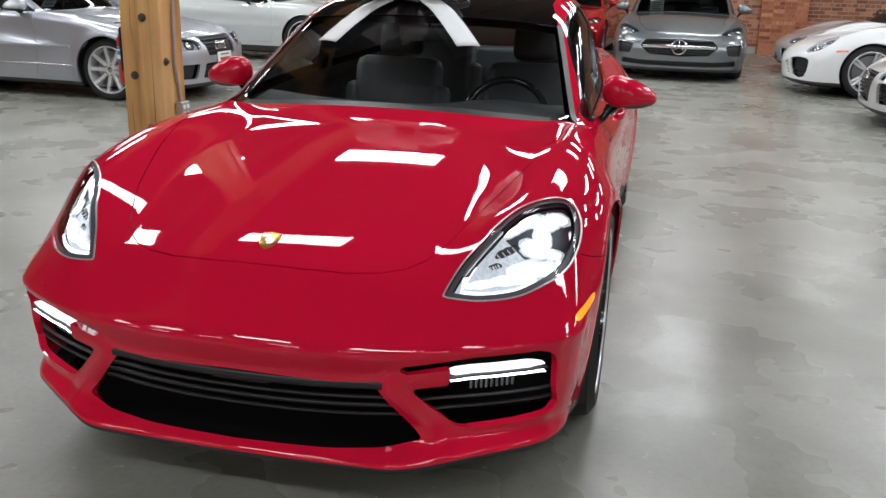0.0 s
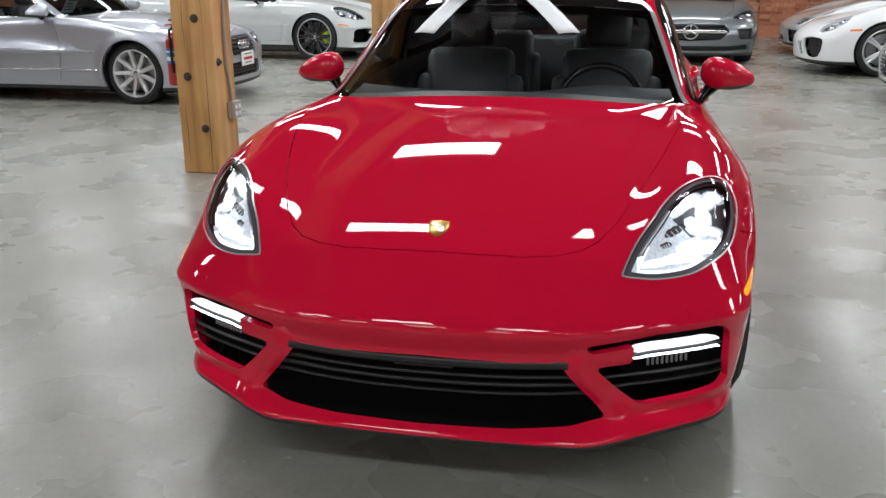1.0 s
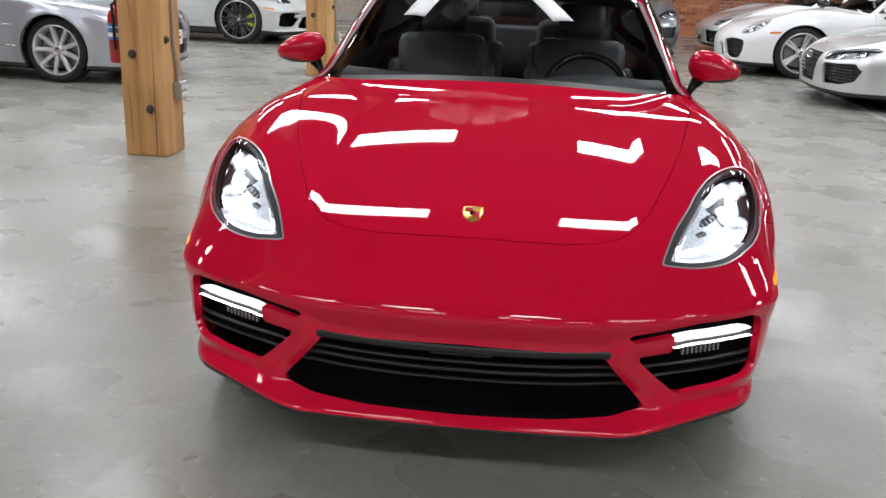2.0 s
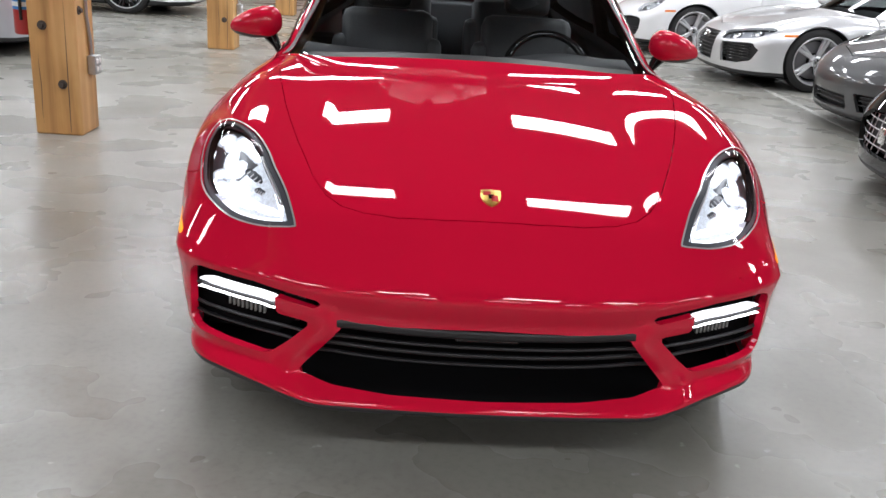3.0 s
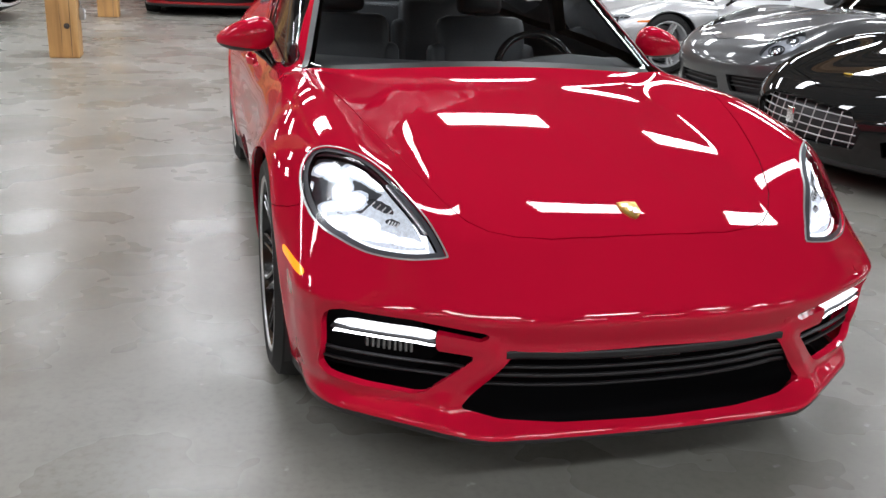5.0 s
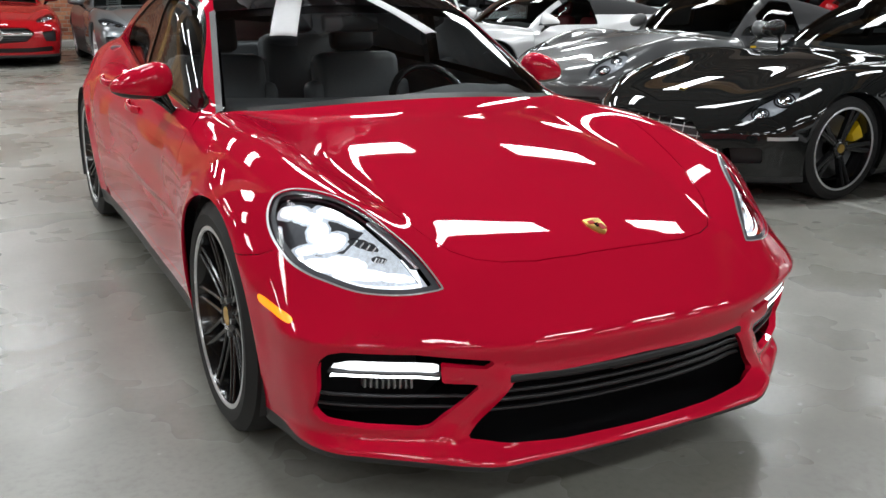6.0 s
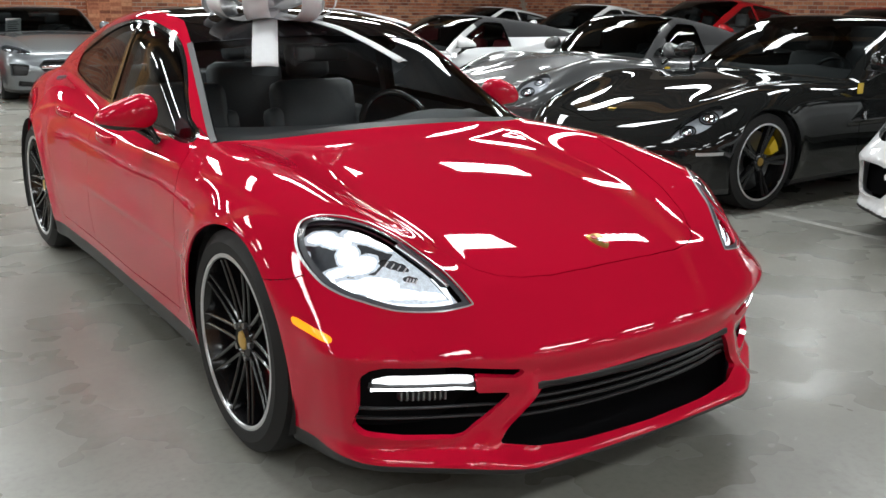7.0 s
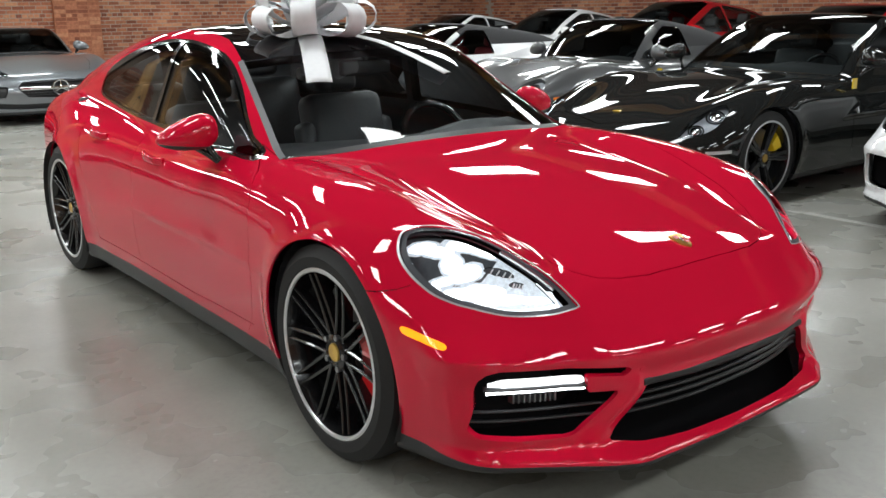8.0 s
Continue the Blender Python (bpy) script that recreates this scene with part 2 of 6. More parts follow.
def loop_distance(loop, u, v):
    """Signed distance in the plane to a closed loop, below zero inside."""
    a, b = loop, np.roll(loop, -1, 0)
    out = np.full(u.shape, 1.0)
    near = (u > a[:, 0].min() - 0.1) & (u < a[:, 0].max() + 0.1) & (v > a[:, 1].min() - 0.1) & (v < a[:, 1].max() + 0.1)
    u, v = u[near], v[near]
    best, inside = np.full(u.shape, 9.0), np.zeros(u.shape, bool)
    for (ax, ay), (bx, by) in zip(a, b):
        ex, ey = bx - ax, by - ay
        t = np.clip(((u - ax) * ex + (v - ay) * ey) / (ex * ex + ey * ey + 1e-12), 0, 1)
        best = np.minimum(best, np.hypot(u - ax - t * ex, v - ay - t * ey))
        crossing = (ay > v) != (by > v)
        inside ^= crossing & (u < ax + (v - ay) * ex / (ey if abs(ey) > 1e-12 else 1e-12))
    out[near] = np.where(inside, -best, best)
    return out


def line_distance(pts, u, v):
    """Distance in the plane to an open line."""
    best = np.full(u.shape, 9.0)
    for (ax, ay), (bx, by) in zip(pts[:-1], pts[1:]):
        ex, ey = bx - ax, by - ay
        t = np.clip(((u - ax) * ex + (v - ay) * ey) / (ex * ex + ey * ey + 1e-12), 0, 1)
        best = np.minimum(best, np.hypot(u - ax - t * ex, v - ay - t * ey))
    return best


# ---- parts ----
def skin_part(name, skin, mat, parent=None, label=""):
    me = bpy.data.meshes.new(name)
    n, t = len(skin.p), skin.t
    me.vertices.add(n)
    me.vertices.foreach_set("co", skin.p.astype(np.float32).ravel())
    me.loops.add(len(t) * 3)
    me.loops.foreach_set("vertex_index", t.astype(np.int32).ravel())
    me.polygons.add(len(t))
    me.polygons.foreach_set("loop_start", np.arange(0, len(t) * 3, 3, dtype=np.int32))
    me.polygons.foreach_set("use_smooth", np.ones(len(t), bool))
    me.update(calc_edges=True)
    me.normals_split_custom_set_from_vertices(skin.n.astype(np.float32).tolist())
    me.materials.append(mat)
    ob = new(name, me)
    ob.parent = parent
    if label:
        tagged(ob, label)
    return ob


def part(name, bm, mat, parent=None, label="", smooth=None):
    """One mesh object from a bmesh, under a thing or a part."""
    me = bpy.data.meshes.new(name)
    bmesh.ops.recalc_face_normals(bm, faces=bm.faces)
    bm.to_mesh(me)
    bm.free()
    if smooth is not None:
        me.polygons.foreach_set("use_smooth", np.ones(len(me.polygons), bool))
        me.set_sharp_from_angle(angle=radians(smooth))
    me.materials.append(mat)
    ob = new(name, me)
    ob.parent = parent
    if label:
        tagged(ob, label)
    return ob


def thing(name, m, label, category, group="", kind=""):
    ob = new(name)
    ob.matrix_basis = m
    ob.empty_display_size = 0.1
    return tagged(ob, label, category, group, kind)


def box(bm, x0, x1, y0, y1, z0, z1, bevel=0.0, m=None):
    r = bmesh.ops.create_cube(bm, size=1, matrix=Matrix.LocRotScale(((x0 + x1) / 2, (y0 + y1) / 2, (z0 + z1) / 2), None, (x1 - x0, y1 - y0, z1 - z0)))
    vs = r["verts"]
    if bevel:
        es = {e for v in vs for e in v.link_edges}
        res = bmesh.ops.bevel(bm, geom=list(es), offset=bevel, segments=2, profile=0.5, affect="EDGES")
        vs = list({v for f in res["faces"] for v in f.verts} | {v for v in vs if v.is_valid})
    if m:
        bmesh.ops.transform(bm, matrix=m, verts=vs)
    return bm


def lathe(bm, profile, axis="X", steps=48, closed=False):
    """Turns (along, radius) pairs round an axis through the origin."""
    rings = []
    for k in range(steps):
        a = 2 * math.pi * k / steps
        c, s = math.cos(a), math.sin(a)
        rings.append([bm.verts.new((u, r * c, r * s) if axis == "X" else (r * c, r * s, u)) for u, r in profile])
    n = len(profile)
    for k in range(steps):
        r0, r1 = rings[k], rings[(k + 1) % steps]
        for i in range(n if closed else n - 1):
            bm.faces.new((r0[i], r0[(i + 1) % n], r1[(i + 1) % n], r1[i]))
    return bm


def tube(bm, pts, radius, sides=8, cap=True):
    """A round bar along points; radius may be a list."""
    pts = [Vector(p) for p in pts]
    rad = radius if isinstance(radius, (list, tuple)) else [radius] * len(pts)
    rings, side = [], None
    for i, p in enumerate(pts):
        d = (pts[min(i + 1, len(pts) - 1)] - pts[max(i - 1, 0)]).normalized()
        if side is None:
            side = d.orthogonal().normalized()
        side = (side - d * side.dot(d)).normalized()
        up = d.cross(side)
        rings.append([bm.verts.new(p + (side * math.cos(2 * math.pi * k / sides) + up * math.sin(2 * math.pi * k / sides)) * rad[i]) for k in range(sides)])
    for r0, r1 in zip(rings[:-1], rings[1:]):
        for k in range(sides):
            bm.faces.new((r0[k], r0[(k + 1) % sides], r1[(k + 1) % sides], r1[k]))
    if cap:
        bm.faces.new(rings[0][::-1])
        bm.faces.new(rings[-1])
    return bm


# ---- cars ----
def car_solid(s):
    """The outer shape of a car as a field, below zero inside; front at y = 0, x to its left side."""
    zc, wide, fend, fx = s["top"], s["wide"], s["fender"], s["fender_x"]
    nose, tail, roof, gw = s["nose"], s["tail"], s["roof"], s["cabin"]
    sweep, power, rsweep = s["sweep"], s.get("power", 3.0), s.get("rear_sweep", 0.35)
    zs, belt, bow, zb = s.get("waist", 0.6), s["belt"], s.get("bow", 0.42), s.get("floor", 0.16)
    crown, tuck, lean = s.get("crown", 0.05), s.get("tuck", 0.25), s.get("lean", 0.35)
    flare, arch = s.get("flare", 0.02), s.get("axle")
    fw = s.get("wing", 0.17)

    def f(x, y, z):
        x = np.abs(x)
        back = sweep * (x / wide(0.9 + 0 * y)) ** power
        lag = s.get("lag", 0.0)
        yl = y if not lag else y - lag * np.tanh(back / lag) * (1 - np.clip((y - 0.3) / 0.45, 0, 1) ** 2 * (3 - 2 * np.clip((y - 0.3) / 0.45, 0, 1)))
        if "ridge" in s:
            # a convex hood between two wing ridges
            top = smax(zc(yl) - crown * x * x - s["crown4"] * x ** 4, s["ridge"](y) - s["ridge_k"](y) * (x - fx(y)) ** 2, s["valley"])
        else:
            top = zc(yl) + fend(y) * np.exp(-((x - fx(y)) / fw) ** 2) - crown * x * x
        f_top = (z - top) * 0.93
        w = wide(y) - tuck * np.maximum(zs - z, 0) ** 2 - lean * np.maximum(z - zs, 0) ** 2
        for ya, za, ra in arch:
            d = np.hypot(y - ya, z - za)
            w = w + flare * np.exp(-((d - ra) / 0.07) ** 2)
        if "waist_dip" in s:
            w = w - s["waist_dip"] * np.exp(-((z - 0.64) / 0.11) ** 2) * np.clip((y - 1.45) / 0.4, 0, 1) * np.clip((3.5 - y) / 0.4, 0, 1)
        f_side = x - w
        ahead = back
        if "chin" in s:
            k = np.clip((0.29 - z) / 0.09, 0, 1)
            k = k * k * (3 - 2 * k)
            ahead = back * (1 - k) + s["chin"](x) * k
        if "recline" in s:
            ahead = ahead + s["recline"] * (x / 0.93) ** 2 * np.tanh(5 * np.maximum(z - 0.5, 0))
        f_front = (nose(z) + s.get("relief", lambda a, b: 0)(x, z) + ahead - y) * 0.8
        f_rear = (y - tail(z) + rsweep * x ** 3) * 0.9
        low = smax(f_top, f_side, s.get("round", 0.14))
        edge = s.get("crease", s.get("round_front", 0.12))
        low = smax(low, f_front, edge + (s.get("round_front", 0.12) - edge) * np.clip((x - 0.5) / 0.3, 0, 1))
        low = smax(low, f_rear, 0.12)
        low = smax(low, zb - z, 0.05)
        blend = 1 / (1 + np.exp((y - s["roof_mid"]) * 6))
        yy = y - bow * x * x * blend + 0.25 * x * x * (1 - blend)
        g_top = (z - roof(yy) + s.get("roof_crown", 0.07) * x * x) * 0.85
        g_side = (x - gw(y) + s.get("tumble", 0.42) * (z - belt)) * 0.92
        green = smax(g_top, g_side, s.get("round_roof", 0.12))
        green = smax(green, belt - 0.35 - z, 0.02)
        return smin(low, green, s.get("blend", 0.03))
    return f


def wheel(parent, x, y, r, rim_r, width, style, rim_mat, caliper_mat, side, lip_mat=None, turn=0.0):
    """A wheel with tyre, rim, spokes, disc and caliper; side is +1 or -1 for the way its face looks."""
    k = side
    bm = bmesh.new()
    w = width / 2
    lathe(bm, [(-w * 0.8 * k, rim_r), (-w * k, rim_r + 0.03), (-w * k, r - 0.035), (-w * 0.86 * k, r - 0.008), (-w * 0.5 * k, r), (0, r),
               (w * 0.5 * k, r), (w * 0.86 * k, r - 0.008), (w * k, r - 0.04), (w * 1.02 * k, (r + rim_r) / 2), (w * k, rim_r + 0.012), (w * 0.9 * k, rim_r)], steps=64)
    tyre = part("wheel", bm, RUBBER, parent, "black low-profile tyre", smooth=40)
    tyre.matrix_basis = pose(x, y, r, turn)
    bm = bmesh.new()
    lathe(bm, [(w * 0.97 * k, rim_r + 0.010), (w * 1.0 * k, rim_r + 0.003), (w * 0.985 * k, rim_r - 0.004), (w * 0.95 * k, rim_r - 0.006)], steps=64)
    part("rim_lip", bm, lip_mat or rim_mat, tyre, "machined rim edge" if lip_mat else "", smooth=50)
    bm = bmesh.new()
    lathe(bm, [(w * 0.95 * k, rim_r - 0.006), (w * 0.4 * k, rim_r - 0.03), (-w * 0.9 * k, rim_r - 0.03)], steps=48)
    part("rim", bm, rim_mat, tyre, smooth=50)
    hub = 0.05
    n, fork = style

    def spoke(name, a, b0, b1, w0, w1, z0, z1):
        bm = bmesh.new()
        d0 = Vector((0, math.cos(b0), math.sin(b0)))
        d1 = Vector((0, math.cos(b1), math.sin(b1)))
        p0, p1 = d0 * a[0], d1 * a[1]
        t = Vector((1, 0, 0)).cross((p1 - p0).normalized())
        rows = []
        for i in range(5):
            f = i / 4
            c = p0.lerp(p1, f) + Vector((k * (z0 + (z1 - z0) * f ** 1.6), 0, 0))
            ww = w0 + (w1 - w0) * f
            rows.append([bm.verts.new(c + t * ww * u + Vector((-k * dz, 0, 0))) for u, dz in ((-1, 0.035), (-0.8, 0.004), (-0.25, 0), (0.25, 0), (0.8, 0.004), (1, 0.035))])
        for ra, rb in zip(rows[:-1], rows[1:]):
            for i in range(5):
                bm.faces.new((ra[i], ra[i + 1], rb[i + 1], rb[i]))
            bm.faces.new((ra[5], ra[0], rb[0], rb[5]))
        part(name, bm, rim_mat, tyre, smooth=35)
    zh, zr = w * 0.72, w * 0.92
    for i in range(n):
        a = 2 * math.pi * i / n + turn
        if fork == "mesh":
            for sgn in (-1, 1):
                spoke("spoke", (hub * 0.8, rim_r - 0.01), a + sgn * 0.08, a + sgn * 0.56, 0.009, 0.006, zh, zr)
        elif fork == "twin":
            for sgn in (-1, 1):
                spoke("spoke", (hub * 0.8, rim_r - 0.008), a + sgn * 0.12, a + sgn * 0.10, 0.017, 0.019, zh, zr)
        else:
            spoke("spoke", (hub * 0.7, rim_r - 0.008), a, a, 0.026, 0.022 if fork == "slim" else 0.045, zh, zr)
    bm = bmesh.new()
    lathe(bm, [(zh * k * 0.7, hub + 0.018), (zh * k + 0.004 * k, hub + 0.008), ((zh + 0.012) * k, 0.042), ((zh + 0.004) * k, 0.036), ((zh + 0.004) * k, 0.0005)], steps=24)
    part("hub", bm, rim_mat, tyre, smooth=35)
    bm = bmesh.new()
    lathe(bm, [((zh + 0.004) * k, 0.031), ((zh + 0.010) * k, 0.029), ((zh + 0.012) * k, 0.0005)], steps=20)
    part("hub_cap", bm, GOLD if caliper_mat in (RED_CALIPER, YELLOW_CALIPER) else CHROME, tyre, smooth=50)
    for i in range(5):
        a = 2 * math.pi * (i + 0.5) / 5
        bm = bmesh.new()
        bmesh.ops.create_cone(bm, cap_ends=True, segments=6, radius1=0.010, radius2=0.009, depth=0.014,
                              matrix=pose((zh + 0.004) * k, 0.056 * math.cos(a), 0.056 * math.sin(a), 0, 90, 0))
        part("wheel_bolt", bm, STEEL, tyre)
    bm = bmesh.new()
    dr = rim_r * 0.8
    lathe(bm, [(0.01 * k, 0.08), (0.01 * k, dr), (-0.022 * k, dr), (-0.022 * k, 0.08)], steps=40, closed=True)
    part("brake_disc", bm, STEEL, tyre, smooth=40)
    if caliper_mat:
        bm = bmesh.new()
        rings = []
        for i in range(9):
            a = (0.55 if caliper_mat is YELLOW_CALIPER else math.pi) + (0.24 if caliper_mat is YELLOW_CALIPER else 0.62) * (i / 4 - 1)
            d = Vector((0, math.cos(a), math.sin(a)))
            rings.append([bm.verts.new(d * rr + Vector((xx * k, 0, 0))) for rr, xx in ((dr * 0.56, 0.06), (dr * 0.62, 0.084), (dr * 1.0, 0.084), (dr * 1.1, 0.06), (dr * 1.06, -0.05), (dr * 0.60, -0.05))])
        for r0, r1 in zip(rings[:-1], rings[1:]):
            for i in range(6):
                bm.faces.new((r0[i], r0[(i + 1) % 6], r1[(i + 1) % 6], r1[i]))
        bm.faces.new(rings[0])
        bm.faces.new(rings[-1][::-1])
        part("brake_caliper", bm, caliper_mat, tyre, smooth=40)
    return tyre


def seat(parent, x, y, z, mat):
    bm = bmesh.new()
    box(bm, -0.25, 0.25, -0.26, 0.24, 0.0, 0.16, 0.05)
    s = part("seat", bm, mat, parent, smooth=50)
    s.matrix_basis = pose(x, y, z)
    for name, dims, place in (("seat_back", (0.24, 0.08, 0.31), (0, 0.30, 0.40)), ("headrest", (0.12, 0.05, 0.09), (0, 0.41, 0.80))):
        bm = bmesh.new()
        a, b, c = dims
        box(bm, -a, a, -b, b, -c, c, min(dims) * 0.7, pose(*place, -14))
        part(name, bm, mat, s, smooth=60)
    for sgn in (-1, 1):
        bm = bmesh.new()
        box(bm, sgn * 0.24 - 0.05, sgn * 0.24 + 0.05, 0.14, 0.28, 0.15, 0.62, 0.04, pose(0, 0, 0, -12))
        part("side_bolster", bm, mat, s, smooth=60)


def interior(parent, s, mat):
    """Dashboard, steering wheel, seats and the dark floor behind the glass."""
    y0, b = s["dash"], s["belt"]
    half = s["half_cabin"]
    bm = bmesh.new()
    rows = []
    for x in np.linspace(-half, half, 15):
        bend = 0.30 * (x / 0.74) ** 2
        hump = 0.03 * math.exp(-((x - 0.37) / 0.18) ** 2)
        prof = ((y0 - 0.13, b - 0.06), (y0 - 0.05, b - 0.01), (y0 + 0.12, b + 0.01 + hump), (y0 + 0.24, b - 0.01 + hump), (y0 + 0.3, b - 0.08), (y0 + 0.26, b - 0.35), (y0 - 0.1, b - 0.35))
        rows.append([bm.verts.new((x, y + bend * 0.8, z)) for y, z in prof])
    for r0, r1 in zip(rows[:-1], rows[1:]):
        for i in range(len(r0)):
            bm.faces.new((r0[i], r1[i], r1[(i + 1) % len(r0)], r0[(i + 1) % len(r0)]))
    part("dashboard", bm, BLACK_TRIM, parent, "black leather dashboard", smooth=50)
    bm = bmesh.new()
    ring = [(0.185 * math.cos(2 * math.pi * k / 32), 0.185 * math.sin(2 * math.pi * k / 32)) for k in range(33)]
    tube(bm, [(x, 0, z) for x, z in ring], 0.017, 8, cap=False)
    for a in (0, math.pi, -math.pi / 2):
        tube(bm, [(0.05 * math.cos(a), 0.015, 0.05 * math.sin(a)), (0.18 * math.cos(a), 0, 0.18 * math.sin(a))], 0.018, 6)
    box(bm, -0.075, 0.075, -0.005, 0.05, -0.07, 0.06, 0.02)
    part("steering_wheel", bm, GLOSS_BLACK, parent, "black leather steering wheel", smooth=50).matrix_basis = pose(0.37, y0 + 0.48, b - 0.085, -28)
    for x in (-0.37, 0.37):
        seat(parent, x, y0 + 1.0, b - 0.62, mat)
        if s.get("rear_seats"):
            seat(parent, x, y0 + 1.92, b - 0.58, mat)
    if "bulkhead" in s:
        bm = bmesh.new()
        box(bm, -0.70, 0.70, s["bulkhead"], s["bulkhead"] + 0.05, 0.25, b + 0.06, 0.02)
        part("rear_bulkhead", bm, CLOTH, parent, smooth=50)
        bm = bmesh.new()
        box(bm, -0.60, 0.60, s["bulkhead"] + 0.05, s["bulkhead"] + 0.50, b + 0.02, b + 0.045, 0.01)
        part("parcel_shelf", bm, CLOTH, parent, smooth=50)
    bm = bmesh.new()
    box(bm, -0.1, 0.1, y0 + 0.2, y0 + 1.5, b - 0.7, b - 0.3, 0.03)
    part("centre_console", bm, CLOTH, parent, smooth=50)
    bm = bmesh.new()
    box(bm, -0.13, 0.13, -0.02, 0.025, -0.035, 0.035, 0.015)
    tube(bm, [(0, 0, 0.03), (0, -0.03, 0.09)], 0.012)
    part("inside_mirror", bm, BLACK_TRIM, parent, smooth=50).matrix_basis = pose(0, y0 + 0.52, s["roof"](np.array([y0 + 0.52]))[0] - 0.10)


def door_mirror(parent, x, y, z, side, mat, scale=1.0):
    """A wing mirror: painted shell, dark foot and glass."""
    def f(px, py, pz):
        half = np.where(pz > 0, 0.080 - 0.026 * px / 0.108, 0.058 - 0.012 * px / 0.108)
        q = (np.abs(px / 0.126) ** 2.4 + np.abs((py + 0.03 - 0.045 * (px / 0.108 + 0.4) ** 2 * 0.5) / 0.078) ** 2.4 + np.abs((pz + 0.012 * px / 0.108) / half) ** 2.2) ** (1 / 2.3) - 1
        return q * 0.08
    sk = nets(f, (-0.17, -0.17, -0.13), (0.17, 0.13, 0.13), 0.012)
    shell, back = sk.cut(lambda a, b, c: b - 0.03 - 0.35 * (a + 0.05))
    shell, under = shell.cut(lambda a, b, c: c + 0.038 - 0.10 * a)[::-1]
    k = np.array([side, 1, 1])
    flip = lambda q: Skin(q.p * k * scale, q.n * k, q.t if side > 0 else q.t[:, ::-1])
    ob = skin_part("mirror", flip(shell.lipped(0.01, False)), mat, parent)
    ob.matrix_basis = pose(x, y, z)
    skin_part("mirror_base", flip(under), BLACK_TRIM, ob)
    skin_part("mirror_glass", flip(back), CHROME, ob)
    for dx, dy in ((0.0, 0.0), (0.045, 0.03)):
        bm = bmesh.new()
        tube(bm, [(-side * (0.075 - dx), dy, -0.04), (-side * (0.10 - 0.4 * dx), dy * 0.6 - 0.02, -0.085), (-side * 0.125, -0.05, -0.125)], [0.016, 0.011, 0.016], 8)
        part("mirror_foot", bm, GLOSS_BLACK, ob, smooth=50)
    return ob


def plane_loop(pts, axes, guard, steps=8):
    """A cut inside a closed loop seen along one axis; guard tells which part of the car it may touch."""
    loop = smooth_loop(pts, steps) if steps else np.array(pts, float)

    def g(x, y, z):
        c = (x, y, z)
        d = loop_distance(loop, c[axes[0]], c[axes[1]])
        return np.where(guard(x, y, z), d, 1.0)
    return g


def seam(pts, axes, guard, half=0.0016):
    def g(x, y, z):
        c = (x, y, z)
        return np.where(guard(x, y, z), line_distance(pts, c[axes[0]], c[axes[1]]) - half, 1.0)
    return g


def background_lamp(lens, q, depth):
    """Grey bowl with two bright projectors under a plain lens."""
    skin_part("lamp_bowl", q.offset(-depth), LAMP_BOWL, lens, "pale grey lamp reflector")
    c = q.p.mean(0)
    n = q.n.mean(0)
    n /= np.linalg.norm(n)
    # two projectors, each in a bright ring, set along the lens's longer side
    away = q.p - c
    axis = np.linalg.svd(away, full_matrices=False)[2][0]
    reach = np.percentile(np.abs(away @ axis), 90)
    for k in (-1, 1):
        size = min(0.05, reach * (0.30 if k > 0 else 0.2))
        centre = Vector(c - n * depth * 0.7 + axis * k * reach * 0.45)
        m = Matrix.Translation(centre) @ Vector(n).to_track_quat("Z", "X").to_matrix().to_4x4()
        bm = bmesh.new()
        bmesh.ops.create_uvsphere(bm, u_segments=14, v_segments=8, radius=1, matrix=m @ Matrix.Diagonal((size, size, size * 0.5, 1)))
        part("projector", bm, CHROME, lens, smooth=60)
        bm = bmesh.new()
        tube(bm, [m @ Vector((size * 1.25 * math.cos(t), size * 1.25 * math.sin(t), 0.004)) for t in np.linspace(0, 2 * math.pi, 21)], size * 0.14, 6, cap=False)
        part("projector_ring", bm, GLOSS_BLACK, lens, smooth=60)


